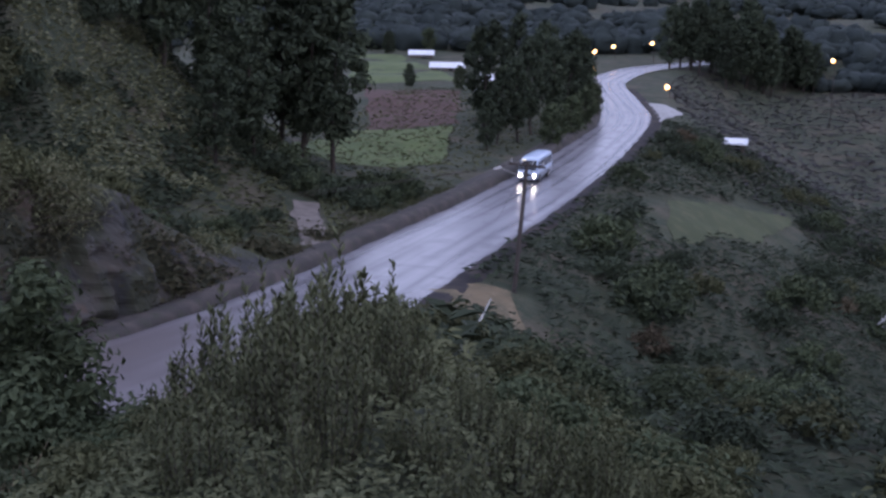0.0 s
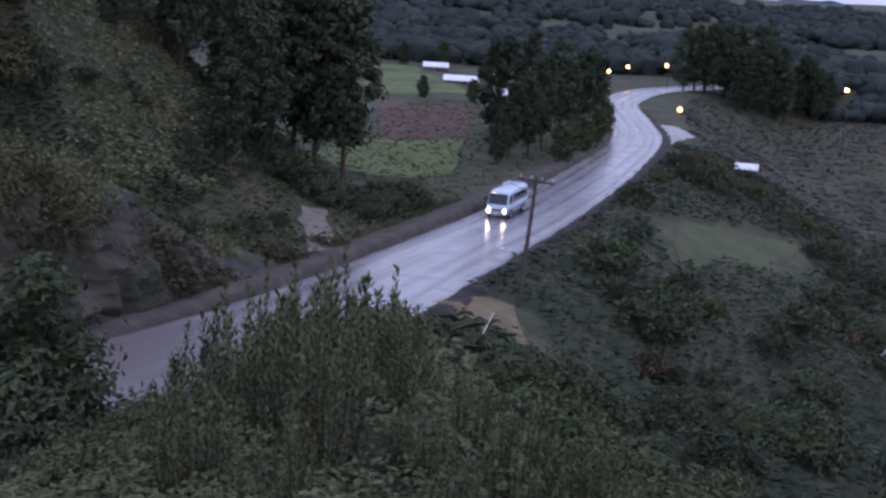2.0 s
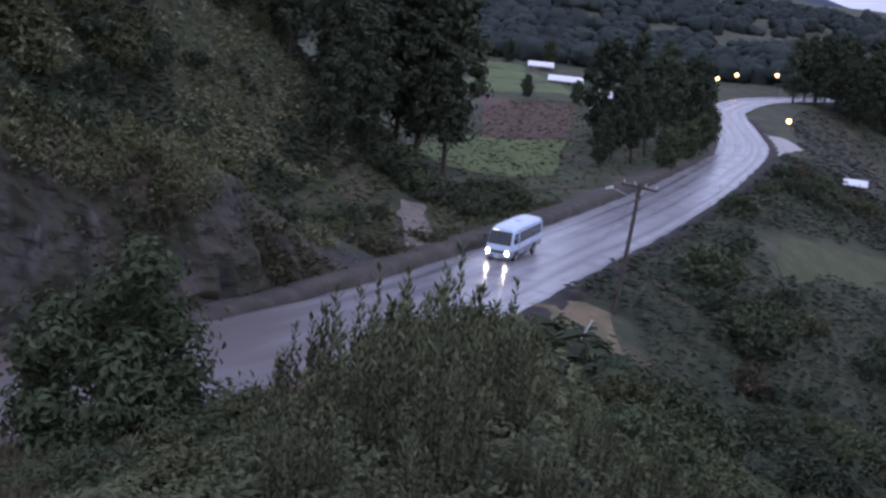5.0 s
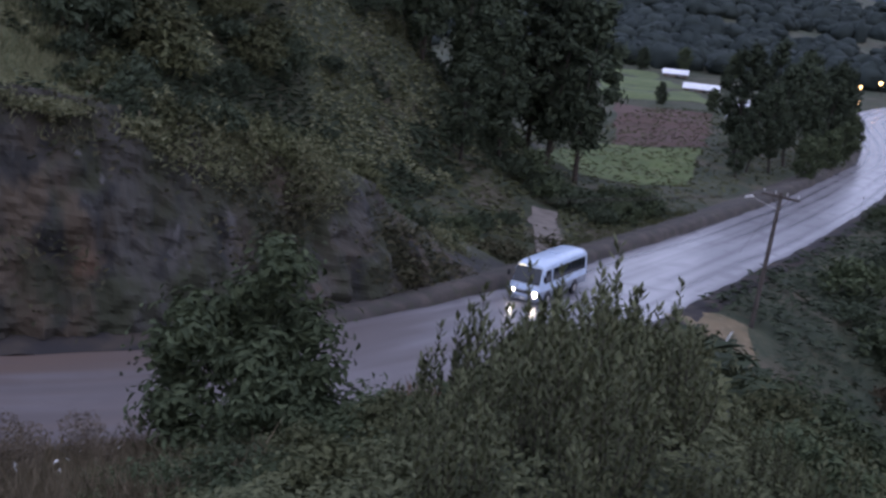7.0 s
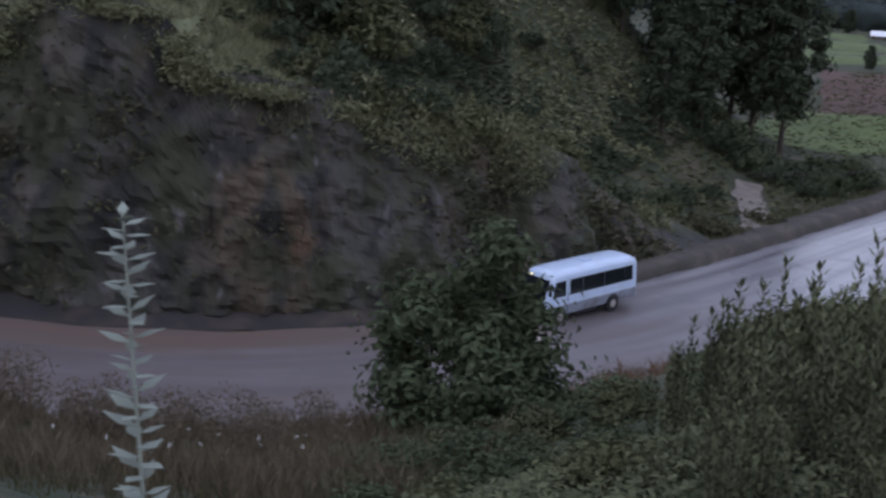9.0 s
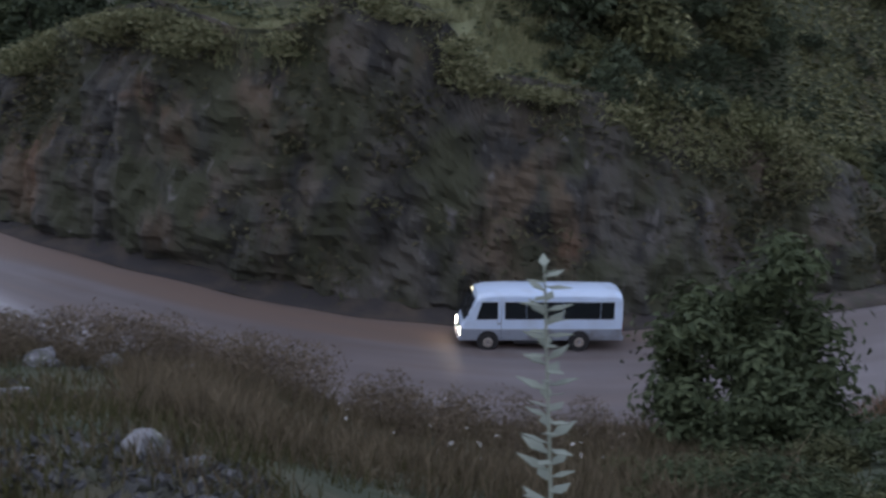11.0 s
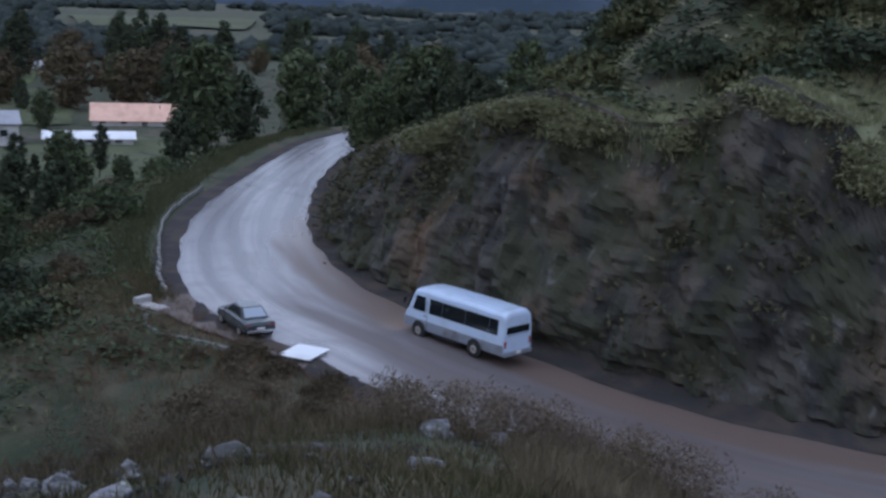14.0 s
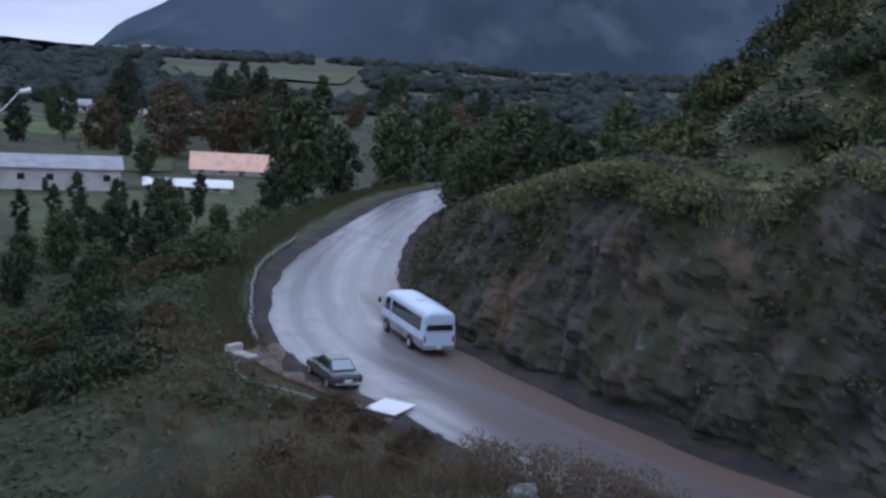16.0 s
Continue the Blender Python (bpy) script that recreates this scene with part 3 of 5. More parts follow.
    part("roof_sign", box(0.06, 0.5, 0.12, (4.50 + X, -0.5, 2.28), (0, -25, 0)), M_SIGNLIGHT, b, "lit yellow destination lamp", bevel=0.02)
    part("roof_vent", box(0.6, 0.5, 0.06, (1.2 + X, 0, 2.62)), M_BUSSKYWHITE, b, bevel=0.02)
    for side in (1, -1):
        part("drip_rail", box(5.9, 0.03, 0.03, (1.2 + X, side * 0.94, 2.30)), M_BUSSKYWHITE, b)
        part("exhaust_skirt", box(1.6, 0.02, 0.12, (2.0 + X, side * 1.0, 0.36)), M_BLACK, b)
    return b


bus = make_bus()


# ---- plants ----
def leaf_quads(points, size, rng, long=1.0, lie=0.0, out=None):
    """One small leaf or spray at each point: four-cornered, turned at random (lie: how flat; out: the way it faces)."""
    n = len(points)
    up = rng.normal(size=(n, 3)) * (1 - lie) + np.array([0, 0, 1.6 * lie])
    if out is not None:
        up = 0.45 * up + 1.1 * out
    up /= np.linalg.norm(up, axis=1)[:, None]
    a = np.cross(up, rng.normal(size=(n, 3)))
    a /= np.linalg.norm(a, axis=1)[:, None]
    b = np.cross(up, a)
    s = size * rng.uniform(0.6, 1.4, (n, 1))
    a, b = a * s * long, b * s
    p = np.asarray(points)
    c = np.cross(a, b) / s * 0.25
    v = np.stack([p - a, p - b * 0.55 + c, p + a, p + b * 0.55 + c], 1).reshape(-1, 3)
    return v, np.arange(4 * n).reshape(n, 4)


def crown_points(rng, n, clumps, spread):
    """Points gathered round clump centres; the outer shell is denser."""
    k = rng.randint(0, len(clumps), n)
    d = rng.normal(size=(n, 3))
    d /= np.linalg.norm(d, axis=1)[:, None]
    return clumps[k] + d * (spread[k] * (0.25 + 0.45 * np.abs(rng.normal(0, 1, n))))[:, None] * np.array([1, 1, 0.85]), d


def make_tree(name, label, h, r, leaf, n, leaf_size, seed, low=0.25, trunk=0.16, narrow=0.0, group="", lean=0.0):
    rng = np.random.RandomState(seed)
    t = thing(name, label, "tree", group=group)
    knots = [Vector((lean * h * u + 0.1 * r * math.sin(3 * u + seed), 0.1 * r * math.cos(4 * u + seed), h * 0.92 * u - 0.2)) for u in (0, 0.15, 0.3, 0.5, 0.7, 0.85, 1)]
    part("trunk", loft([[(k.x + trunk * (1.15 - 0.16 * i) * math.cos(a), k.y + trunk * (1.15 - 0.16 * i) * math.sin(a), k.z) for a in np.arange(0, 6.2, 0.9)] for i, k in enumerate(knots)]), M_BARK, t, "dark tapering trunk")
    clumps, spread = [], []
    m = int(26 + 6 * rng.rand())
    for k in range(m):
        u = low + (1 - low) * (k + rng.rand()) / m
        env = r * (math.sin(math.pi * min(1, (u - low * 0.8) / (1.08 - low * 0.8)) ** (0.8 - 0.3 * narrow)) ** 0.7) * rng.uniform(0.3, 1.0)
        a = k * 2.4 + rng.uniform(-0.5, 0.5)
        base = Vector((lean * h * u, 0, h * 0.92 * max(0.05, u - 0.12)))
        tip = Vector((lean * h * u + env * math.cos(a), env * math.sin(a), h * u))
        if k % 5 == 1:
            part("limb", tube(base, tip, trunk * 0.34 * (1.1 - u) + 0.02, 0.015, 6), M_BARK, t)
        clumps.append(tuple(tip))
        spread.append(r * rng.uniform(0.36, 0.6) * (1.15 - 0.5 * u if narrow else 0.95 - 0.15 * u))
    pts, d = crown_points(rng, n, np.array(clumps), np.array(spread))
    v, f = leaf_quads(pts, leaf_size, rng, 1.2, 0.35, d)
    me = mesh_of("crown", v.tolist(), f.tolist(), leaf)
    c = new("crown", me)
    c.parent = t
    return t


def make_bush(name, label, h, r, leaf, n, leaf_size, seed, group="", category="bush", clumped=18):
    rng = np.random.RandomState(seed)
    t = thing(name, label, category, group=group)
    clumps, spread = [], []
    for k in range(clumped):
        a, q = k * 2.4 + rng.uniform(-0.4, 0.4), math.sqrt(rng.rand())
        tip = Vector((r * 0.85 * q * math.cos(a), r * 0.85 * q * math.sin(a), h * (0.3 + 0.55 * (1 - q * q) * rng.uniform(0.6, 1.2)) * (1 if clumped == 18 else rng.uniform(0.35, 1.05))))
        if k % 6 == 0:
            part("stem", tube((0.1 * math.cos(a), 0.1 * math.sin(a), -0.15), tip, 0.035, 0.01, 5), M_BARK, t)
        clumps.append(tuple(tip))
        spread.append(r * rng.uniform(0.3, 0.55) * (18 / clumped) ** 0.25)
    pts, d = crown_points(rng, n, np.array(clumps), np.array(spread))
    pts[:, 2] = np.abs(pts[:, 2])
    v, f = leaf_quads(pts, leaf_size, rng, 1.3, 0.35, d)
    c = new("foliage", mesh_of("foliage", v.tolist(), f.tolist(), leaf))
    c.parent = t
    return t


def put(kind, x, y, size=1.0, turn=None, sink=0.12, tall=1.0):
    """Stands a plant of that kind on the ground; the first of a kind is the one already made."""
    rng = put.rng
    m = Matrix.LocRotScale((x, y, land1(x, y) - sink), Euler((rng.uniform(-0.06, 0.06), rng.uniform(-0.06, 0.06), rng.uniform(0, 6.28) if turn is None else turn)), (size, size, size * tall))
    if kind.name in put.fresh:
        put.fresh.discard(kind.name)
        kind.matrix_world = m
        return kind
    old = tuple(kind.scale)
    kind.scale = (1, 1, 1)
    ob = copy_thing(kind, m)
    kind.scale = old
    return ob


put.rng = np.random.RandomState(11)
put.fresh = set()
KINDS = {
    "gum_a": make_tree("eucalyptus", "tall dark-green eucalyptus tree with a slim uneven crown", 17, 3.2, L_DARK, 2600, 0.34, 1, 0.22, 0.24, 0.6, "tall trees by the fields"),
    "gum_b": make_tree("eucalyptus", "tall dark eucalyptus tree with a ragged crown", 16, 3.8, L_DARK, 2600, 0.36, 2, 0.18, 0.26, 0.3, "tall trees by the fields", 0.03),
    "round_a": make_tree("broadleaf_tree", "dark-green roadside tree with a rounded crown", 9, 3.0, L_MID, 2000, 0.30, 3, 0.12, 0.18, 0, "roadside trees"),
    "round_b": make_tree("broadleaf_tree", "dull green tree with a loose broken crown", 8, 2.5, L_DARK, 1800, 0.28, 4, 0.10, 0.16, 0, "roadside trees"),
    "rust": make_tree("russet_tree", "russet-brown broadleaf tree beside the houses", 11, 5.5, L_RUST, 2200, 0.42, 5, 0.12, 0.24, 0, "trees by the houses"),
    "bush_a": make_bush("bush", "dense dark-green bush on the slope", 1.8, 1.7, L_DARK, 900, 0.13, 6, "bushes on the slopes"),
    "bush_b": make_bush("bush", "olive-green scrub bush on the slope", 1.4, 1.5, L_OLIVE, 800, 0.12, 7, "bushes on the slopes"),
    "bush_c": make_bush("bush", "dull green rounded bush on the slope", 2.2, 2.1, L_MID, 1000, 0.15, 8, "bushes on the slopes"),
    "bush_r": make_bush("russet_bush", "dry russet-brown bush on the bank", 1.5, 1.5, L_RUST, 800, 0.12, 9, "bushes on the slopes"),
    "hill_a": make_bush("hill_shrub", "dark-green shrub on the hill above the cutting", 1.9, 1.7, L_DARK, 900, 0.13, 16, "shrubs on the hill", "shrub"),
    "hill_b": make_bush("hill_shrub", "yellowish-green shrub on the hill above the cutting", 1.5, 1.6, L_OLIVE, 900, 0.12, 17, "shrubs on the hill", "shrub"),
    "bank_a": make_bush("bank_shrub", "dark-green shrub on the bank below the road", 2.0, 1.9, L_MID, 1100, 0.12, 18, "shrubs on the bank", "shrub"),
    "bank_b": make_bush("bank_shrub", "russet-brown shrub on the bank below the road", 1.7, 1.7, L_RUST, 1000, 0.11, 19, "shrubs on the bank", "shrub"),
}
put.fresh = {k.name for k in KINDS.values()}
K = KINDS

# tall trees at the mouth of the side gully
for x, y, s in ((-10.6, 120, 1.05), (-13.2, 119, 1.0), (-16.5, 122, 1.1), (-19.5, 119, 0.95), (-23, 124, 1.05), (-14.5, 127, 1.15), (-27, 122, 1.0), (-31, 118, 0.9)):
    put(K["gum_a"] if put.rng.rand() < 0.5 else K["gum_b"], x, y, s)
for x, y, s in ((-17, 109, 0.75), (-21, 111, 0.85), (-24.5, 107, 0.8), (-28, 112, 0.85), (-33, 110, 0.7), (-19, 101, 0.55)):
    put(K["gum_b" if put.rng.rand() < 0.5 else "gum_a"], x, y, s)
# trees along the inner side of the far road
for x, y, s in ((6.0, 142, 0.4), (7.4, 147, 0.55), (9.8, 149, 0.62), (12.0, 157, 0.72), (15.5, 163, 0.72), (18.6, 174, 0.8), (21.5, 187, 0.75), (6, 164, 0.9), (12, 180, 0.85), (17, 200, 0.8)):
    put(K["gum_b"] if put.rng.rand() < 0.6 else K["gum_a"], x, y, s)
for x, y in ((14, 146), (17.3, 156), (20, 166), (22.7, 178)):
    put(K["round_a"], x, y, 0.62)
# thick wood on the flat beyond the bend
for k in range(30):
    u = 0.78 * k / 29
    put(K["gum_a" if k % 3 else "gum_b"], 53 + 42 * u + put.rng.uniform(-3, 3), 268 + 26 * u + put.rng.uniform(-7, 14), put.rng.uniform(0.8, 1.1) * (1 - 0.5 * abs(u - 0.35)))
# field edges, hedges and village trees to the north
for x, y, s in ((-22, 225, 0.7), (-15, 222, 0.45), (-6, 220, 0.5), (3, 214, 0.45), (12, 214, 0.55), (-25, 160, 0.8), (-30, 175, 0.9), (-16, 155, 0.5), (7, 172, 0.6), (18, 232, 0.8), (6, 266, 0.6), (14, 272, 0.7), (-14, 303, 0.7), (-28, 306, 0.9), (-4, 308, 0.7), (8, 300, 0.7)):
    put(K["round_b" if put.rng.rand() < 0.5 else "round_a"], x, y, s)
# hedge under the tall trees and scrub by the ditch
for k in range(26):
    s = 284 + k * 1.7
    p, a = road_at(s, put.rng.uniform(8.5, 14))
    if abs(p[0] + 9.5) > 3 or p[1] < 80:
        put(K[("bush_a", "bush_c", "bush_b", "bush_a")[k % 4]], p[0], p[1], put.rng.uniform(0.6, 1.0))
for k in range(14):
    put(K["bush_a" if k % 3 else "bush_c"], -18 + 1.25 * k + put.rng.uniform(-1, 1), 108 + put.rng.uniform(-3, 6), put.rng.uniform(0.9, 1.4))
# trees on the hill's corner and past the bend
for x, y, s in ((-101, 74, 0.8), (-106, 79, 0.95), (-110, 84, 1.0), (-104, 86, 0.9), (-98, 79, 0.75), (-93, 70, 0.6), (-112, 91, 1.0), (-100, 90, 0.9), (-90, 76, 0.7), (-87, 68, 0.5)):
    put(K["round_b" if put.rng.rand() < 0.6 else "round_a"], x, y, s)
for k, s in enumerate(np.arange(446, 484, 3.2)):
    p, a = road_at(s, 7.2 + 1.5 * (k % 3))
    put(K["round_b" if k % 2 else "round_a"], p[0], p[1], put.rng.uniform(0.55, 0.8))
    p, a = road_at(s + 1, 6.4)
    put(K["bush_a"], p[0], p[1], put.rng.uniform(0.8, 1.1))
for s, o, g in ((431, 9.5, 0.6), (437, 8.5, 0.72), (443, 8.0, 0.82), (448, 7.4, 0.85), (453, 7.0, 0.8), (441, 12.5, 0.95), (434, 13.5, 0.8), (449, 12, 1.0)):
    p, a = road_at(s, o)
    put(K["round_a" if s % 2 else "round_b"], p[0], p[1], g)
for x, y, s in ((22.5, 196, 0.62), (24, 205, 0.66), (25.5, 214, 0.7), (25, 224, 0.75), (27.5, 232, 0.6), (20, 212, 0.8)):
    put(K["round_b" if y % 2 else "round_a"], x, y, s)
# outside the bend: trees below the shoulder
for kind, x, y, s in (("round_a", -108, 46, 0.42), ("round_b", -113, 54, 0.72), ("round_a", -119, 60, 1.3), ("round_b", -117, 43, 0.8), ("round_a", -123, 47, 0.75), ("round_b", -133, 44, 0.8), ("round_a", -126, 36, 0.7), ("round_b", -104, 37, 0.6),
                      ("round_a", -98, 31, 0.55), ("round_b", -92, 28, 0.5), ("round_a", -138, 52, 0.9), ("round_b", -128, 70, 1.1), ("round_a", -134, 82, 1.2), ("round_a", -140, 95, 1.2), ("round_b", -131, 100, 1.1), ("round_a", -128, 115, 1.2), ("gum_b", -150, 110, 0.8), ("gum_a", -140, 125, 0.8),
                      ("round_b", -110, 27, 0.6), ("round_a", -118, 30, 0.6), ("gum_a", -165, 128, 0.9), ("gum_b", -155, 145, 0.9), ("round_a", -150, 92, 1.2), ("round_b", -160, 104, 1.2)):
    put(K[kind], x, y, s)
for kind, x, y, s in (("rust", -232, 102, 1.0), ("rust", -240, 114, 1.1), ("rust", -226, 118, 0.9), ("round_a", -206, 74, 0.75), ("round_a", -188, 101, 1.1), ("gum_a", -300, 128, 1.0), ("round_b", -262, 66, 1.2), ("gum_b", -268, 78, 0.8), ("round_a", -245, 55, 1.0),
                      ("gum_b", -330, 140, 0.9), ("round_b", -300, 100, 1.2), ("gum_a", -285, 150, 0.9), ("gum_a", -270, 165, 1.0), ("round_a", -210, 128, 1.4), ("gum_b", -225, 150, 0.9), ("gum_a", -245, 175, 0.95), ("round_b", -195, 140, 1.3), ("gum_a", -215, 170, 0.8), ("round_b", -187, 152, 1.3)):
    put(K[kind], x, y, s)
# the belt of trees between the houses and the mountain's foot
for k in range(46):
    az, r = radians(put.rng.uniform(50, 67)), put.rng.uniform(235, 400)
    put(K[("gum_a", "gum_b", "round_b", "round_a", "rust")[k % 5]], -r * math.sin(az), r * math.cos(az), put.rng.uniform(0.7, 1.15) * (1.2 if k % 5 in (2, 3) else 0.9))
for k in range(20):
    az, r = radians(put.rng.uniform(67, 79)), put.rng.uniform(232, 390)
    put(K[("round_a", "gum_b", "round_b", "rust")[k % 4]], -r * math.sin(az), r * math.cos(az), put.rng.uniform(0.6, 1.1))
# thin young trees in the meadow below the bend
for x, y in ((-144, 36.6), (-136, 39.6), (-139, 43), (-136.6, 45), (-141, 49), (-143, 53), (-147, 57), (-150, 61), (-131, 41), (-128, 46), (-150, 45), (-155, 52), (-125, 40), (-146, 41), (-133, 50)):
    put(K["gum_a" if put.rng.rand() < 0.6 else "gum_b"], x, y, put.rng.uniform(0.28, 0.42))
# bushes on the bank outside the bend
for k in range(40):
    s = 395 + 48 * put.rng.rand()
    p, a = road_at(s, -put.rng.uniform(9.5, 24))
    put(K[("bush_c", "bush_a", "bush_b", "bush_r")[k % 4] if k % 7 else "bush_r"], p[0], p[1], put.rng.uniform(0.7, 1.35))
for k in range(60):
    p, a = road_at(382 + 52 * put.rng.rand(), -put.rng.uniform(11.5, 28))
    put(K["bank_a" if k % 5 < 2 or p[0] < -66 else "bank_b"], p[0], p[1], put.rng.uniform(0.5, 1.15), tall=0.8)
for k in range(22):
    p, a = road_at(370 + 18 * put.rng.rand(), -put.rng.uniform(6.3, 9.5))
    put(K["bank_b"], p[0], p[1], put.rng.uniform(0.3, 0.6), tall=0.9)
for k in range(14):
    p, a = road_at(373 + 10 * put.rng.rand(), -put.rng.uniform(5.4, 7.5))
    put(K["bank_b"], p[0], p[1], put.rng.uniform(0.3, 0.5), tall=0.9)
# scrub on the hill above the cutting
for k in range(300):
    x, y = put.rng.uniform(-84, -14), put.rng.uniform(44, 105)
    z = land1(x, y)
    q = LINE - np.array([x, y])
    if z > -9.5 and (q ** 2).sum(1).min() > (20 if -50 < x < -25 else 18 if -68 < x < -50 else 14) ** 2:
        put(K[("hill_a", "hill_b", "hill_a")[k % 3]], x, y, put.rng.uniform(0.8, 1.9), tall=put.rng.uniform(0.8, 1.3))
# thick scrub on the slope over the cutting's near end
for k in range(150):
    p, a = road_at(put.rng.uniform(318, 352), 9.8 + 30 * put.rng.rand() ** 1.2)
    if waves(p[0], p[1], 11, 91) < 0.45:
        put(K[("hill_a", "hill_b", "hill_a", "hill_a", "hill_b")[k % 5]], p[0], p[1], put.rng.uniform(0.45, 1.25), tall=put.rng.uniform(0.8, 1.4))
# scrub in the ravine and on its slopes
for k in range(190):
    x, y = put.rng.uniform(1, 64), put.rng.uniform(26, 165)
    q = (LINE[::3] - np.array([x, y]))
    i = int(np.argmin((q ** 2).sum(1))) * 3
    d = (x - LINE[i, 0]) * AHEAD[i, 1] - (y - LINE[i, 1]) * AHEAD[i, 0]
    in_field = 20 < x < 45 and abs(y - 112.5 - (x - 23) * 1.3) < 8.5
    if d < -8 and not in_field and not (x < 11 and 34 < y < 80):
        put(K[("bush_a", "bush_c", "bush_a", "bush_b")[k % 4] if k % 11 else "bush_r"], x, y, put.rng.uniform(0.7, 1.6))
# rounded shrubs on the near slope below the camera
soft_a = make_bush("rounded_shrub", "soft rounded olive-green shrub on the near slope", 1.7, 1.6, L_OLIVE, 2600, 0.075, 61, "shrubs on the near slope", "shrub")
soft_b = make_bush("rounded_shrub", "dark-green rounded shrub on the near slope", 1.9, 1.8, L_MID, 2600, 0.085, 62, "shrubs on the near slope", "shrub")
put.fresh |= {soft_a.name, soft_b.name}
for k in range(92):
    r, a = 15 + 47 * put.rng.rand() ** 1.2, radians(put.rng.uniform(-17, 5))
    x, y = -r * math.sin(a), r * math.cos(a)
    if (radians(-6.5) < a < radians(0.5) and r < 47) or (-1 < x < 9 and y > 38):
        continue
    put((soft_a, soft_b)[k % 2], x, y, put.rng.uniform(0.5, 0.9) * (0.7 + r / 90), tall=0.85)
# low shrubs on the slope to the side of the leafy ones
for k in range(26):
    r, a = put.rng.uniform(9, 19), radians(put.rng.uniform(11, 25))
    put((soft_a, soft_b)[k % 2], -r * math.sin(a), r * math.cos(a), put.rng.uniform(0.26, 0.5) * (0.6 + r / 40), tall=0.8)
# the bush beside the road's near edge
near_bush = make_bush("tall_shrub", "tall dense dark-green shrub on the slope above the road", 6.0, 2.05, L_MID, 12500, 0.09, 21, category="shrub", clumped=46)
near_bush.matrix_world = pose(-8.85, 25.8, land1(-8.85, 25.8) - 0.3) @ Matrix.Diagonal((1.25, 1.2, 1.1, 1))
side_bush = make_bush("tall_shrub", "loose olive-green shrub on the slope above the road", 3.6, 1.5, L_MID, 5500, 0.08, 22, category="shrub", clumped=34)
side_bush.matrix_world = pose(-7.75, 24.0, land1(-7.75, 24.0) - 0.4)


def make_shoots(name, label, seed, shoots, h, r, leaf, leaf_long):
    """A shrub of upright shoots, each a thin stem with narrow leaves set round it."""
    rng = np.random.RandomState(seed)
    t = thing(name, label, "shrub", group="leafy shrubs in front of the camera")
    pts, axes = [], []
    for k in range(shoots):
        a, q = rng.uniform(0, 6.28), math.sqrt(rng.rand())
        foot = Vector((0.5 * r * q * math.cos(a), 0.5 * r * q * math.sin(a), -0.2))
        tip = Vector((r * q * math.cos(a), r * q * math.sin(a), h * (1 - 0.45 * q * q) * rng.uniform(0.72, 1.05)))
        mid = foot.lerp(tip, 0.55) + Vector((0.12 * math.cos(a), 0.12 * math.sin(a), 0))
        part("shoot", loft([[(c.x + w * math.cos(b), c.y + w * math.sin(b), c.z) for b in (0, 1.57, 3.14, 4.71)] for c, w in ((foot, 0.017), (mid, 0.011), (tip, 0.003))]), M_BARK, t)
        n = int(40 * (tip - foot).length / 2.4)
        for i in range(n):
            u = 0.22 + 0.78 * i / n
            c = foot.lerp(mid, u / 0.55) if u < 0.55 else mid.lerp(tip, (u - 0.55) / 0.45)
            b = i * 2.4 + rng.uniform(-0.3, 0.3)
            out = Vector((math.cos(b), math.sin(b), rng.uniform(0.8, 2.4))).normalized()
            pts.append(c)
            axes.append((out, leaf_long * rng.uniform(0.7, 1.25)))
    v, f = [], []
    for c, (out, ln) in zip(pts, axes):
        side = out.cross(Vector((0, 0, 1))).normalized() * ln * 0.19
        fold = out.cross(side).normalized() * ln * 0.05
        b = len(v)
        v += [tuple(c), tuple(c + out * ln * 0.5 + side + fold), tuple(c + out * ln), tuple(c + out * ln * 0.5 - side + fold)]
        f.append((b, b + 1, b + 2, b + 3))
    o = new("foliage", mesh_of("foliage", v, f, leaf))
    o.parent = t
    return t


shoot_a = make_shoots("leafy_shrub", "leafy grey-green shrub with upright shoots on the near slope", 31, 30, 3.15, 0.95, L_SHRUB, 0.18)
shoot_b = make_shoots("leafy_shrub", "grey-green shrub with many narrow-leaved shoots on the near slope", 32, 38, 2.75, 1.15, L_SHRUB, 0.18)
put.fresh |= {shoot_a.name, shoot_b.name}
for kind, x, y, s in ((shoot_a, -0.2, 12.4, 0.74), (shoot_b, 0.3, 12.2, 0.58), (shoot_a, -1.1, 12.1, 0.68), (shoot_b, -0.6, 11.4, 0.62), (shoot_a, -1.75, 12.3, 0.56), (shoot_b, 1.1, 12.4, 0.40), (shoot_a, 0.55, 11.2, 0.48), (shoot_b, -1.4, 10.8, 0.38), (shoot_a, 1.8, 12.0, 0.26), (shoot_b, -0.2, 10.2, 0.58), (shoot_a, 1.4, 11.0, 0.25),
                      (shoot_a, -0.9, 9.6, 0.37), (shoot_b, 0.5, 9.4, 0.38), (shoot_b, -0.2, 8.8, 0.44), (shoot_a, 1.3, 9.2, 0.24), (shoot_b, -1.2, 8.4, 0.27), (shoot_a, 2.1, 10.4, 0.26), 
                      (shoot_a, 0.2, 8.0, 0.4), (shoot_b, 0.9, 8.3, 0.28), (shoot_a, -0.7, 7.6, 0.36), (shoot_b, 1.7, 8.8, 0.36), (shoot_b, 2.6, 11.6, 0.4), (shoot_a, 2.4, 9.6, 0.36), (shoot_b, 0.0, 7.1, 0.32), (shoot_a, 1.2, 7.4, 0.3), (shoot_a, 3.0, 10.6, 0.36)):
    put(kind, x, y, s)


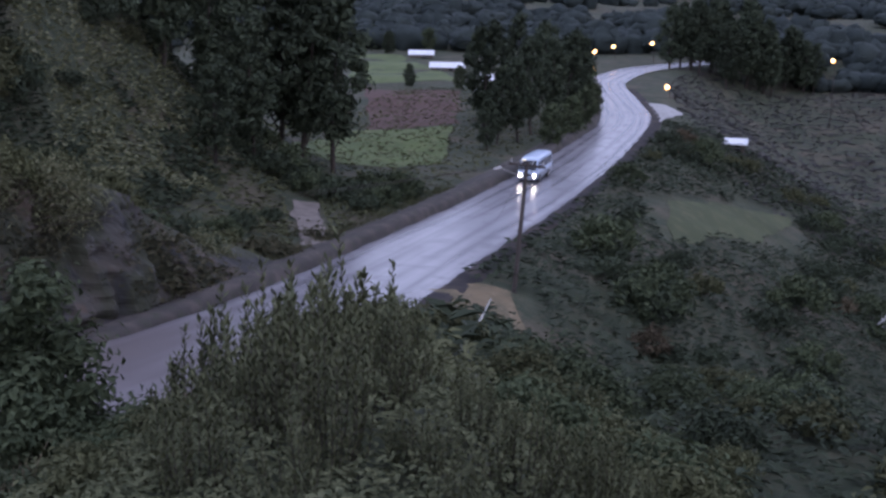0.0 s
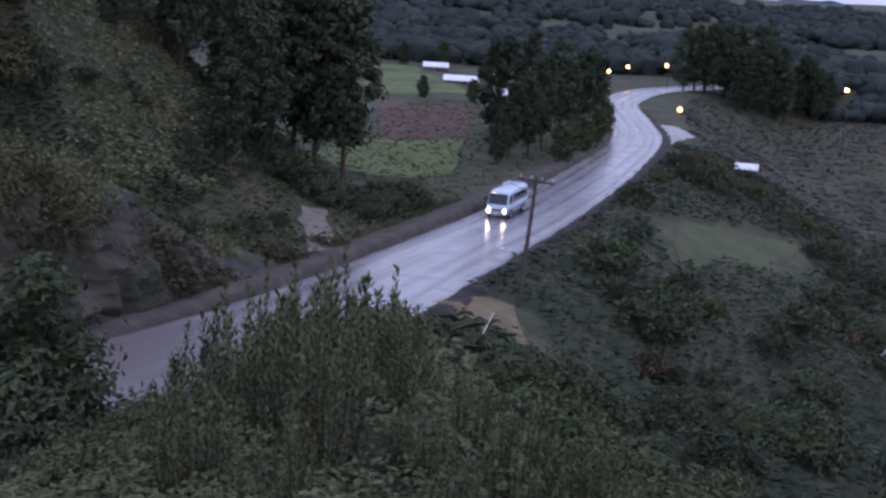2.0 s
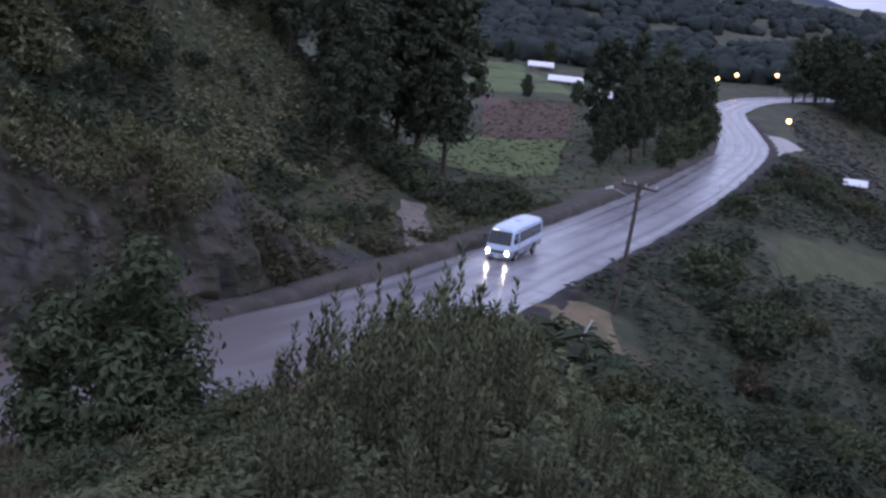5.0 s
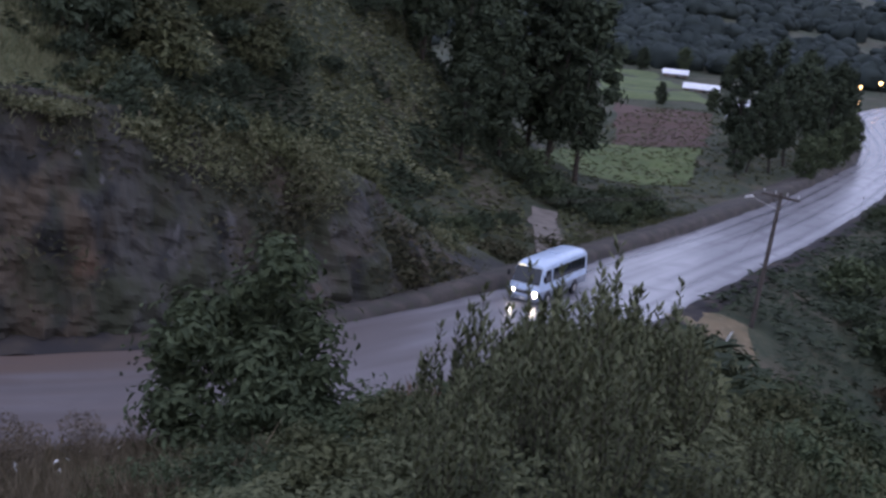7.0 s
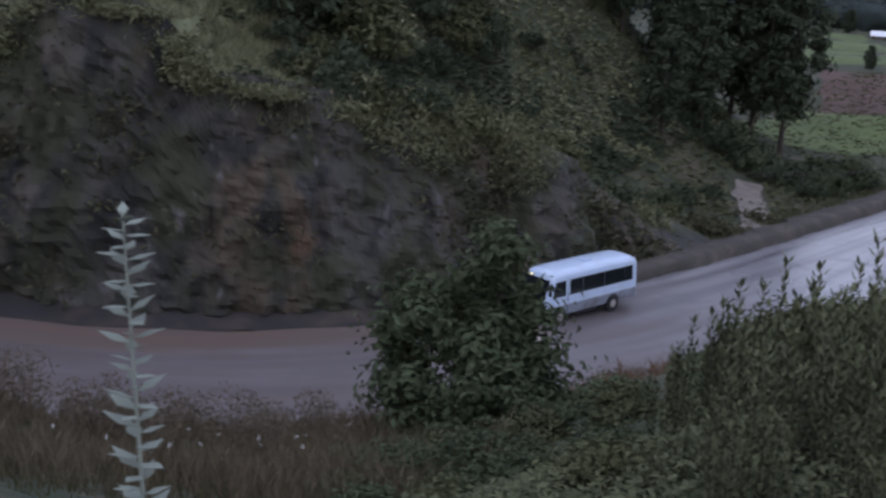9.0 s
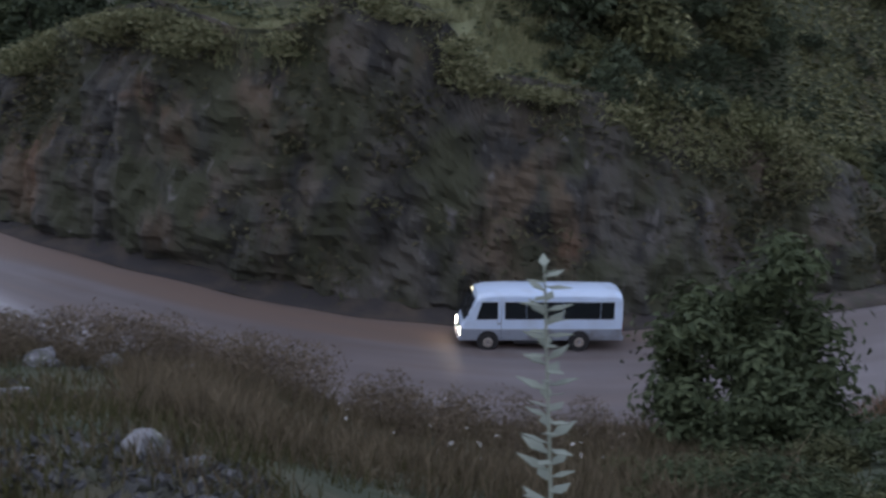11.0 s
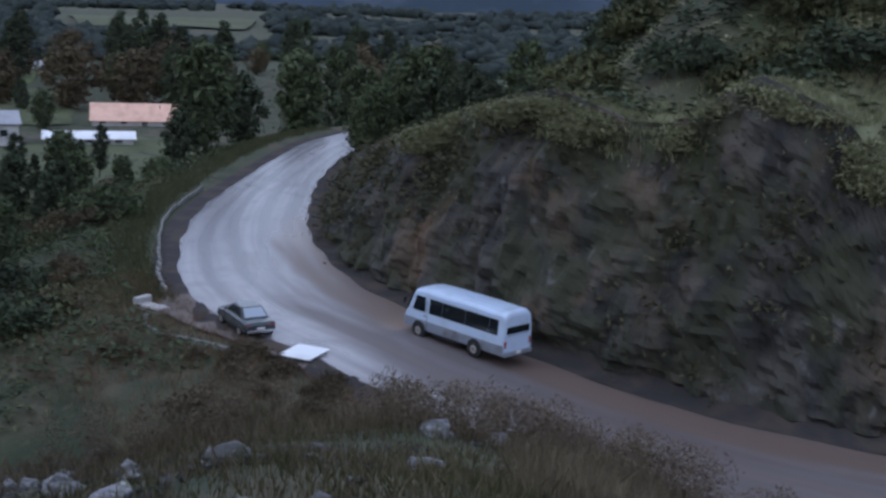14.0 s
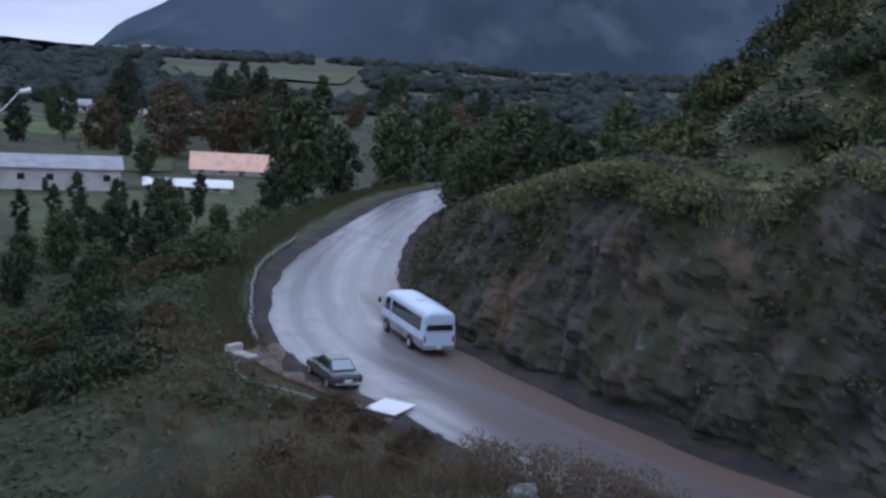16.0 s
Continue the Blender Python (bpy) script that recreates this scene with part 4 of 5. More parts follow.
def white_stalk():
    """A tall herb with one stem and pale leaves in pairs."""
    rng = np.random.RandomState(5)
    t = thing("pale_leaved_herb", "tall herb with pale silvery leaves on one upright stem", "plant")
    x0, y0, z0, z1 = -2.30, 3.52, -2.95, -1.1
    stem = part("stem", tube((0, 0, 0), (-0.33, 0.3, z1 - z0), 0.012, 0.004, 6), L_PALE, t)
    for k in range(74):
        u = 0.1 + 0.9 * (k / 74) ** 0.75
        c = Vector((-0.33 * u, 0.3 * u, (z1 - z0) * u))
        b = (k % 2) * 3.14 + (k // 2) * 1.2 + rng.uniform(-0.3, 0.3)
        ln = 0.14 * (1.1 - 0.4 * u) * rng.uniform(0.8, 1.2)
        out = Vector((math.cos(b), math.sin(b), rng.uniform(0.05, 0.5))).normalized()
        side = out.cross(Vector((0, 0, 1))).normalized() * ln * 0.24
        up = Vector((0, 0, 0.003))
        bm = bmesh.new()
        ring = [c, c + out * ln * 0.45 + side, c + out * ln, c + out * ln * 0.45 - side]
        lo, hi = [bm.verts.new(p) for p in ring], [bm.verts.new(p + up) for p in ring]
        bm.faces.new(lo)
        bm.faces.new(hi)
        for i in range(4):
            bm.faces.new((lo[i], lo[(i + 1) % 4], hi[(i + 1) % 4], hi[i]))
        bmesh.ops.recalc_face_normals(bm, faces=bm.faces[:])
        part("leaf", bm, L_PALE, t)
    t.matrix_world = pose(x0, y0, z0)
    return t


white_stalk()


def grass(name, label, spots, material, h, spread, blades, seed, width=0.012, sway=0.28):
    """Tufts of blades as one piece of stuff."""
    rng = np.random.RandomState(seed)
    sp = np.array(spots)
    z = land(sp[:, 0], sp[:, 1])
    n = len(sp) * blades
    k = np.repeat(np.arange(len(sp)), blades)
    foot = np.c_[sp[k], z[k]] + np.c_[rng.normal(0, spread, (n, 2)), np.full(n, -0.05)]
    hh = h * rng.uniform(0.45, 1.2, n) * np.repeat(rng.uniform(0.6, 1.3, len(sp)), blades)
    lean = rng.normal(0, sway, (n, 2)) * hh[:, None]
    a = rng.uniform(0, 6.28, n)
    w = np.c_[np.cos(a), np.sin(a), np.zeros(n)] * width
    mid = foot + np.c_[lean * 0.35, hh * 0.55]
    tip = foot + np.c_[lean, hh]
    v = np.stack([foot - w, foot + w, mid + w * 0.8, tip, mid - w * 0.8], 1).reshape(-1, 3)
    f = np.arange(5 * n).reshape(n, 5)
    return tagged(new(name, mesh_of(name, v.tolist(), f.tolist(), material)), label, "grass", kind="stuff")


rg = np.random.RandomState(3)


def polar(n, r0, r1, a0, a1):
    r, a = rg.uniform(r0, r1, n), np.radians(rg.uniform(a0, a1, n))
    return np.c_[-r * np.sin(a), r * np.cos(a)]


def rubble(p):
    """How stony the near slope is at the points p."""
    return waves(p[:, 0], p[:, 1], 7, 71) + 0.5 * waves(p[:, 0], p[:, 1], 2.5, 72)


def open_slope(p):
    return p[rubble(p) < 0.5]


grass("dry_grass", "long dry brown grass on the near slope", np.concatenate([polar(3800, 13, 36, 17, 47), open_slope(polar(2600, 22.5, 38, 46, 84)), polar(900, 14, 24, 44, 50)]), L_DRY, 0.5, 0.16, 10, 41, 0.008)
grass("green_grass", "rough green grass between the stones", np.concatenate([polar(2600, 12, 40, 14, 47), open_slope(polar(4200, 8, 40, 44, 86))]), L_GREENGRASS, 0.2, 0.16, 10, 42, 0.008)
bank = []
for k in range(3400):
    s = rg.uniform(345, 402)
    p, a = road_at(s, -rg.uniform(5.8, 16))
    bank.append(p)
grass("bank_grass", "reddish-brown dead grass along the road's edge", bank, leafy("russet_grass", (0.12, 0.075, 0.045), (0.22, 0.14, 0.085)), 0.6, 0.22, 12, 43, 0.006)
top = []
for k in range(5200):
    s = rg.uniform(346, 440)
    p, a = road_at(s, 9.3 + abs(rg.normal(0, 4)))
    top.append(p)
    if k % 2:
        p, a = road_at(rg.uniform(348, 376), rg.uniform(12, 26))
        top.append(p)
grass("hill_grass", "pale green grass along the top of the cutting", top, L_RIDGE, 0.45, 0.3, 8, 44, 0.03)
weeds, facing = [], []
for a0, a1, r0, r1, n in ((43, 57, 22.5, 27.5, 46), (33, 45, 20, 26, 32), (24, 34, 21, 27, 16), (57, 72, 24, 28, 16)):
    for c in polar(n, r0, r1, a0, a1):
        m = 420
        u, a = rg.rand(m) ** 0.8, rg.uniform(0, 6.28, m)
        q = rg.uniform(0.35, 0.7) * (0.3 + 0.7 * u) * np.sqrt(rg.rand(m))
        tall = rg.uniform(0.8, 1.65)
        weeds.append(np.c_[c[0] + q * np.cos(a), c[1] + q * np.sin(a), land1(*c) + tall * u * (1 - 0.5 * q)])
        facing.append(rg.normal(size=(m, 3)) * np.array([1, 1, 0.15]))
v, f = leaf_quads(np.concatenate(weeds), 0.016, rg, 4.0, 0.0, np.concatenate(facing))
tagged(new("dry_weeds", mesh_of("dry_weeds", v.tolist(), f.tolist(), leafy("dry_weed", (0.11, 0.092, 0.068), (0.24, 0.19, 0.135)))), "tall dry brown weeds in clumps on the near slope", "weeds", kind="stuff")
verge = []
for k in range(3000):
    s = rg.uniform(396, 475)
    p, a = road_at(s, -6.3 - abs(rg.normal(0, 2.2)))
    verge.append(p)
grass("verge_grass", "rough olive grass outside the kerb", verge, L_OLIVE, 0.4, 0.35, 8, 47, 0.025)
foot = []
for k in range(2600):
    s = rg.uniform(280, 470)
    p, a = road_at(s, 6.2 + abs(rg.normal(0, 0.9)))
    foot.append(p)
grass("ditch_grass", "olive grass at the foot of the cutting", foot, L_OLIVE, 0.4, 0.25, 8, 45, 0.02)


grass("short_dry_grass", "short dry brown grass among the stones", polar(1500, 8, 27, 44, 88), L_DRY, 0.26, 0.14, 10, 48, 0.007)


def wall_scrub():
    """Weeds and creepers that hang on the cut face."""
    pts = []
    for k in range(2600):
        s = rg.uniform(308, 458) if k % 3 else rg.uniform(308, 346)
        u = rg.rand() ** 0.8
        h = u * float(wall_top(s))
        if noise.noise(Vector((s * 0.12, h * 0.25, 5))) < -0.05:
            continue
        p, a = road_at(s, 6.0 + 3.6 * u ** 1.15)
        c = np.array([p[0], p[1], float(road_z(s)) + 0.2 + h])
        m = 16
        q = rg.normal(size=(m, 3)) * np.array([0.55, 0.55, 0.45]) * rg.uniform(0.5, 1.3)
        pts.append(c + q)
    v, f = leaf_quads(np.concatenate(pts), 0.15, rg, 1.3, 0.55)
    return tagged(new("wall_scrub", mesh_of("wall_scrub", v.tolist(), f.tolist(), leafy("scrub_on_rock", (0.045, 0.05, 0.028), (0.11, 0.10, 0.06)))), "low weeds and creepers clinging to the rock face", "scrub", kind="stuff")


wall_scrub()


def wall_drape():
    """Grass and heath that hang down over the lip of the cutting."""
    pts = []
    for k in range(6500):
        s = rg.uniform(322, 402)
        low = np.interp(s, [322, 330, 337, 341, 347, 351, 355, 362, 366, 370, 402], [0.8, 0.72, 0.75, 0.7, 0.72, 0.9, 0.95, 0.85, 0.95, 0.97, 0.93])
        u = rg.uniform(low - 0.1, 1.08 if s < 350 else 1.0)
        h = u * float(wall_top(s))
        if u < low + 0.22 * noise.noise(Vector((s * 0.3, h * 0.3, 2))) or noise.noise(Vector((s * 0.22, h * 0.3, 8))) < (0.15 if s < 337 else -0.12):
            continue
        p, a = road_at(s, 6.0 + 3.6 * u ** 1.15)
        c = np.array([p[0], p[1], float(road_z(s)) + (0.25 if s < 350 else 0.05) + h])
        pts.append(c + rg.normal(size=(26, 3)) * (np.array([0.4, 0.4, 0.45]) if s < 350 else np.array([0.5, 0.5, 0.1])))
    v, f = leaf_quads(np.concatenate(pts), 0.085, rg, 1.9, 0.45)
    return tagged(new("wall_drape", mesh_of("wall_drape", v.tolist(), f.tolist(), L_RIDGE)), "dull olive grass and heath hanging over the rock's lip", "grass", kind="stuff")


wall_drape()


def far_woods():
    """Woods on the distant slopes: lumpy crowns beside one another, with loose sprays on their outlines."""
    bm = bmesh.new()
    bmesh.ops.create_icosphere(bm, subdivisions=2, radius=1)
    ball = np.array([tuple(q.co) for q in bm.verts])
    skin = np.array([[q.index for q in t.verts] for t in bm.faces])
    bm.free()
    rng = np.random.RandomState(77)
    verts, faces, sprays, outs, sizes = [], [], [], [], []
    for k in range(8600):
        a, r = rng.uniform(-26, 84), 300 * (4.6 ** rng.rand())
        x, y = -r * math.sin(radians(a)), r * math.cos(radians(a))
        if waves(x, y, 260, 12) + 0.4 * waves(x, y, 60, 13) < -0.3 or (-35 < x < 75 and y < 315) or (a > 45 and r < 380) or (60 < a < 69.5 and 620 < r < 1100):
            continue
        z, g = land1(x, y), rng.uniform(1.8, 3.4) * (1 + r / 1100)
        lump = 1 + 0.22 * rng.normal(size=(len(ball), 1))
        faces.append(skin + len(ball) * len(verts))
        tall = rng.uniform(0.45, 0.8) + 0.5 * (rng.rand() < 0.12)
        verts.append(np.array([x, y, z + g * 0.55]) + ball * lump * g * np.array([1, 1, tall]))
        sizes.append(np.full((18, 1), 0.16 * g))
        q = rng.normal(size=(18, 3))
        q /= np.linalg.norm(q, axis=1)[:, None]
        q[:, 2] = np.abs(q[:, 2])
        sprays.append(np.array([x, y, z + g * 0.55]) + q * g * rng.uniform(0.95, 1.15, (18, 1)) * np.array([1, 1, tall]))
        outs.append(0.5 * q + np.array([0, 0, 0.9]))
    v, f = leaf_quads(np.concatenate(sprays), np.concatenate(sizes), rng, 1.2, 0.8, np.concatenate(outs))
    nb = len(ball) * len(verts)
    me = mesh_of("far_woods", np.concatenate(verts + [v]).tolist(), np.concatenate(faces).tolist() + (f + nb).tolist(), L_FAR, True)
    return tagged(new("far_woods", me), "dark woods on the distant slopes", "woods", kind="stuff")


far_woods()


def carpet(name, label, spots, material, size, height, seed, lie=0.74):
    """Low scrub that covers the ground, sprays of leaves as one piece of stuff."""
    rng = np.random.RandomState(seed)
    sp = np.array(spots)
    z = land(sp[:, 0], sp[:, 1])
    lump = 0.5 + 0.5 * waves(sp[:, 0], sp[:, 1], 7, seed) + 0.35 * waves(sp[:, 0], sp[:, 1], 2.3, seed + 1)
    p = np.c_[sp, z + height * np.clip(lump, 0.05, None) * rng.uniform(0.2, 1.0, len(sp))]
    v, f = leaf_quads(p, size, rng, 1.3, lie)
    return tagged(new(name, mesh_of(name, v.tolist(), f.tolist(), material)), label, "scrub", kind="stuff")


def off_road(p, lo=7.0, hi=1e9, side=0):
    """Of the points p, those that lie lo to hi metres from the road (side: 1 the hill's side, -1 the outer side)."""
    q = LINE[::2]
    d2 = ((p[:, None, :] - q[None]) ** 2).sum(2)
    k = d2.argmin(1)
    d = np.sqrt(d2.min(1))
    w = (p[:, 0] - q[k, 0]) * AHEAD[::2][k, 1] - (p[:, 1] - q[k, 1]) * AHEAD[::2][k, 0]
    return p[(d > lo) & (d < hi) & ((side == 0) | (np.sign(w) == side))]


def scatter(n, x0, x1, y0, y1):
    return np.c_[rg.uniform(x0, x1, n), rg.uniform(y0, y1, n)]


rav = off_road(scatter(52000, 0, 75, 22, 175), 6.5, 1e9, -1)
fx, fy = rav[:, 0], rav[:, 1]
rav = rav[((np.abs(fx - 32) > 11.5) | (np.abs(fy - 112.5 - (fx - 23) * 1.3) > 6.5 + 1.5 * waves(fx, fy, 8, 31))) & ~((fx < 7.2) & (fy > 58) & (fy < 75))]
carpet("ravine_scrub", "dark tangled scrub over the ravine slopes", rav, L_DARK, 0.27, 1.5, 51)
ns = off_road(polar(22000, 14, 66, -17, 9), 6.5, 1e9, -1)
ns = ns[~((ns[:, 0] > -1) & (ns[:, 0] < 7) & (ns[:, 1] > 54) & (ns[:, 1] < 78)) & ~((np.abs(ns[:, 0] - 0.05 * ns[:, 1]) < 1.3) & (ns[:, 1] > 21) & (ns[:, 1] < 47))]
tone = waves(ns[:, 0], ns[:, 1], 10, 63) > 0.1
carpet("near_scrub", "olive scrub on the slope below", ns[tone], L_OLIVE, 0.10, 0.6, 52)
carpet("near_scrub_dark", "dark-green scrub on the slope below", ns[~tone], L_MID, 0.11, 0.7, 58)
hl = np.concatenate([off_road(scatter(60000, -95, -5, 42, 122), 10.2, 1e9, 1), off_road(scatter(26000, -45, -8, 55, 100), 9.8, 1e9, 1)])
turf = np.concatenate([off_road(hl, 9, 17, 1), off_road(hl[(hl[:, 0] > -50) & (hl[:, 0] < -25)], 17, 25, 1)])
turf_keys = {tuple(q) for q in turf[(turf[:, 0] < -20) & (turf[:, 1] < 36 - 0.75 * turf[:, 0])]}
hl = np.array([q for q in hl if tuple(q) not in turf_keys or waves(q[0], q[1], 9, 61) > 0.05])
hl = hl[land(hl[:, 0], hl[:, 1]) > -18]
hl = hl[~((np.abs(hl[:, 0] + 8.2 + 0.17 * (hl[:, 1] - 83.5)) < 1.6) & (hl[:, 1] > 78) & (hl[:, 1] < 106))]
tone = waves(hl[:, 0], hl[:, 1], 12, 62) + 0.4 * waves(hl[:, 0], hl[:, 1], 4, 64) > -0.05
carpet("hill_scrub", "dark scrub and heath over the hill", hl[~tone], L_DARK, 0.24, 1.3, 53)
carpet("hill_heath", "yellowish rough grass and heath on the hill", hl[tone], L_RIDGE, 0.2, 0.6, 59)
vs = off_road(scatter(46000, -140, -48, 4, 62), 8.5, 60, -1)
tone = waves(vs[:, 0], vs[:, 1], 11, 65) > 0.0
carpet("valley_scrub", "dark rough scrub below the bend", vs[~tone], L_MID, 0.18, 1.3, 54)
carpet("valley_heath", "olive scrub and rough grass below the bend", vs[tone], L_OLIVE, 0.16, 0.7, 66)
fe = off_road(np.concatenate([scatter(9000, -30, 20, 88, 215), scatter(5000, -26, 4, 74, 112)]), 7.5, 40, 1)
fe = fe[~((np.abs(fe[:, 0] + 8.2 + 0.17 * (fe[:, 1] - 83.5)) < 1.6) & (fe[:, 1] < 106))]
carpet("field_edge_scrub", "weeds along the edges of the fields", fe, L_OLIVE, 0.25, 0.5, 55)
carpet("shrub_floor", "grey-green leaves of low shoots below the shrubs", polar(26000, 5.5, 13.5, -17, 22), L_SHRUB, 0.034, 0.35, 56)
carpet("far_heath", "grey-brown heath on the flat beyond the ravine", off_road(scatter(16000, 38, 150, 140, 300), 9, 1e9, -1), L_HEATH, 0.42, 0.6, 57, 0.88)


# ---- fields and bare earth ----
patch("upper_pasture", [(-24, 299), (-10, 295), (4, 228), (-17, 223)], M_GRASSLAND, "sloping green pasture above the road")
patch("ploughed_field", [(-14, 216), (3, 210), (2.5, 166), (-9, 158)], M_PLOUGH, "red-brown ploughed field")
patch("lower_pasture", [(-12, 156), (2, 163), (0.5, 131), (-16, 124)], M_GRASSLAND, "rough yellow-green pasture by the tall trees")
patch("valley_pasture", [(23.9, 119.2), (44.9, 144.9), (34.8, 123.3), (21.2, 103.9)], M_ROUGH, "green pasture in the ravine")
patch("village_pasture", [(-120, 36), (-180, 40), (-190, 95), (-125, 62)], M_ROUGH, "green meadow below the houses")
patch("far_pasture", [(-290, 60), (-340, 90), (-330, 120), (-270, 92)], M_GRASSLAND, "pale meadow beyond the houses")
patch("house_meadow", [(-212.3, 64.9), (-207.3, 79.6), (-270.7, 103.9), (-277.6, 83.8)], M_ROUGH, "dull green meadow behind the long building", 0.3)
patch("foot_pasture", [(-669.9, 263.9), (-629.7, 349.1), (-783.3, 443.2), (-840.2, 322.5)], M_ROUGH, "dull pasture at the foot of the mountain", 1.5)
patch("bare_bank", [(0.6, 74.5), (5.6, 74), (7.0, 60), (1.6, 58)], M_SOIL, "bare yellowish earth on the road bank", 0.12)
patch("bare_bank_far", [(26, 196), (34, 205), (39, 190), (31, 172)], M_CONCRETE, "pale gravel lay-by beside the bend", 0.12)
patch("track", [(-12.5, 103), (-10.3, 104), (-7.0, 84), (-9.4, 83)], mat("pale_track", (0.21, 0.18, 0.155), 0.9, [((0.14, 0.12, 0.10), 0.8, 0.4, 0.65)], bump=0.4), "pale earth track climbing from the road", 0.15)
patch("lay_by", [(-62, 29.5), (-59, 26), (-45, 27.5), (-46, 30.5)], mat("lay_by_soil", (0.16, 0.13, 0.115), 0.8, [((0.11, 0.09, 0.08), 0.6, 0.4, 0.65)], bump=0.4), "trodden earth lay-by at the road's edge", 0.16)

turf_v, turf_f = [], []
for i, s in enumerate(np.arange(349, 452, 1.0)):
    wide = 7 * math.exp(-((s - 362) / 12) ** 2)
    for j, o in enumerate((9.9, 11, 12.8 + 0.3 * wide, 14.8 + 0.6 * wide, 16.6 + wide + 1.5 * math.sin(s * 0.3))):
        p, a = road_at(s, o)
        turf_v.append((p[0], p[1], land1(*p) + 0.07 - (0.35 if j in (0, 4) else 0)))
    if i:
        for j in range(4):
            b = 5 * (i - 1) + j
            turf_f.append((b, b + 5, b + 6, b + 1))
tagged(new("ridge_turf", mesh_of("ridge_turf", turf_v, turf_f, M_TURF, True)), "pale green turf along the top of the cutting", "turf", kind="structure")

# ---- kerb round the bend ----
kerb = thing("kerb", "low weathered pale concrete kerb round the outside of the bend", "kerb", kind="structure")
for k in range(26):
    s = 399 + k * 1.25
    p, a = road_at(s, -float(edge_out(s)) - 1.2 - 0.8 * float(smooth((s - 405) / 15)) + 0.05 * math.sin(k * 1.7))
    bm = box(1.2, 0.16, 0.34, (0, 0, 0.05), (0, 0, math.degrees(math.atan2(a[1], a[0]))))
    o = part("kerb_stone", bm, M_KERB, kerb, bevel=0.03)
    o.location = (p[0], p[1], float(road_z(s)))
edging = spline([(-57.4, 25.2, 0), (-55.6, 24.3, 0), (-53.8, 24.2, 0), (-51.2, 25.2, 0), (-49.4, 25.8, 0)], 2)
for p, q in zip(edging, edging[1:]):
    m = (p + q) / 2
    o = part("kerb_stone", box(float(np.hypot(*(q - p)[:2])), 0.2, 0.4, (0, 0, 0.05), (0, 0, math.degrees(math.atan2(q[1] - p[1], q[0] - p[0])))), M_KERB, kerb, bevel=0.03)
    o.location = (m[0], m[1], max(land1(m[0], m[1]), -17.3))
end = thing("culvert_head", "broken pale concrete culvert head at the end of the kerb", "culvert", pose(-58.4, 25.9, land1(-58.4, 25.9), 0, 0, 20))
part("slab", box(2.0, 0.9, 0.35, (0, 0, 0.12)), M_CONCRETE, end, bevel=0.05)
part("upstand", box(0.4, 1.1, 0.6, (-0.8, 0.2, 0.3)), M_CONCRETE, end, bevel=0.05)

# ---- houses ----
def house(name, label, x, y, w, d, h, roof_h, roof, walls, turn=None, windows=4, group=""):
    """A house that turns its long side to the south: walls, pitched roof with eaves, windows and a door."""
    z = land1(x, y)
    turn = math.degrees(math.atan2(y, x)) - 90 if turn is None else turn
    t = thing(name, label, "house", pose(x, y, z - 0.1, 0, 0, turn), group=group)
    part("wall", box(w, d, h, (0, 0, h / 2)), walls, t)
    bm = bmesh.new()
    e = 0.45
    pr = [(-d / 2 - e, h - 0.05), (0, h + roof_h), (d / 2 + e, h - 0.05), (d / 2 + e, h - 0.2), (0, h + roof_h - 0.18), (-d / 2 - e, h - 0.2)]
    rings = [[bm.verts.new((sx * (w / 2 + e), yy, zz)) for yy, zz in pr] for sx in (-1, 1)]
    for k in range(6):
        bm.faces.new((rings[0][k], rings[0][(k + 1) % 6], rings[1][(k + 1) % 6], rings[1][k]))
    bm.faces.new(rings[0][::-1])
    bm.faces.new(rings[1])
    bmesh.ops.recalc_face_normals(bm, faces=bm.faces[:])
    part("roof", bm, roof, t, "pitched roof with low eaves")
    for sx in (-1, 1):
        bm = bmesh.new()
        g = [bm.verts.new(p) for p in ((sx * (w / 2 - 0.05), -d / 2, h - 0.1), (sx * (w / 2 - 0.05), d / 2, h - 0.1), (sx * (w / 2 - 0.05), 0, h + roof_h - 0.2))]
        q = [bm.verts.new(v.co - Vector((sx * 0.15, 0, 0))) for v in g]
        bm.faces.new(g)
        bm.faces.new(q)
        for k in range(3):
            bm.faces.new((g[k], g[(k + 1) % 3], q[(k + 1) % 3], q[k]))
        bmesh.ops.recalc_face_normals(bm, faces=bm.faces[:])
        part("gable", bm, walls, t)
    for k in range(windows):
        wx = -w / 2 + w * (k + 0.5) / windows
        win = part("window", box(min(1.1, w / windows * 0.45), 0.06, min(1.0, h * 0.35), (wx, -d / 2 - 0.01, h * 0.58)), M_DARKWIN, t, "dark window pane")
        part("frame", box(min(1.3, w / windows * 0.55), 0.04, 0.08, (wx, -d / 2 - 0.03, h * 0.58 - min(0.5, h * 0.18) - 0.04)), M_PLASTER, win)
    part("door", box(0.9, 0.06, min(2.0, h * 0.8), (w * 0.12, -d / 2 - 0.012, min(1.0, h * 0.4))), M_BLACK, t)
    return t


house("long_building", "long low white building with a grey sheet roof", -193, 49, 30, 8, 3.6, 1.6, M_ROOFGREY, M_PLASTER, windows=7)
house("tiled_house", "house with a bright orange tiled roof", -205.0, 90.2, 14.5, 8, 1.0, 2.7, M_ROOFTILE, M_PLASTER, windows=4)
house("low_shed", "low shed with a white sheet roof", -183.4, 73.0, 13.4, 4.5, 1.2, 0.9, M_WHITEROOF, M_PLASTER, windows=3)
for x, y, w in ((-335, 112, 12), (-350, 104, 10), (-318, 118, 7)):
    house("village_house", "small distant house with a pale grey sheet roof", x, y, w, 6, 2.4, 1.5, M_ROOFGREY, M_PLASTER, windows=3, group="distant village houses")
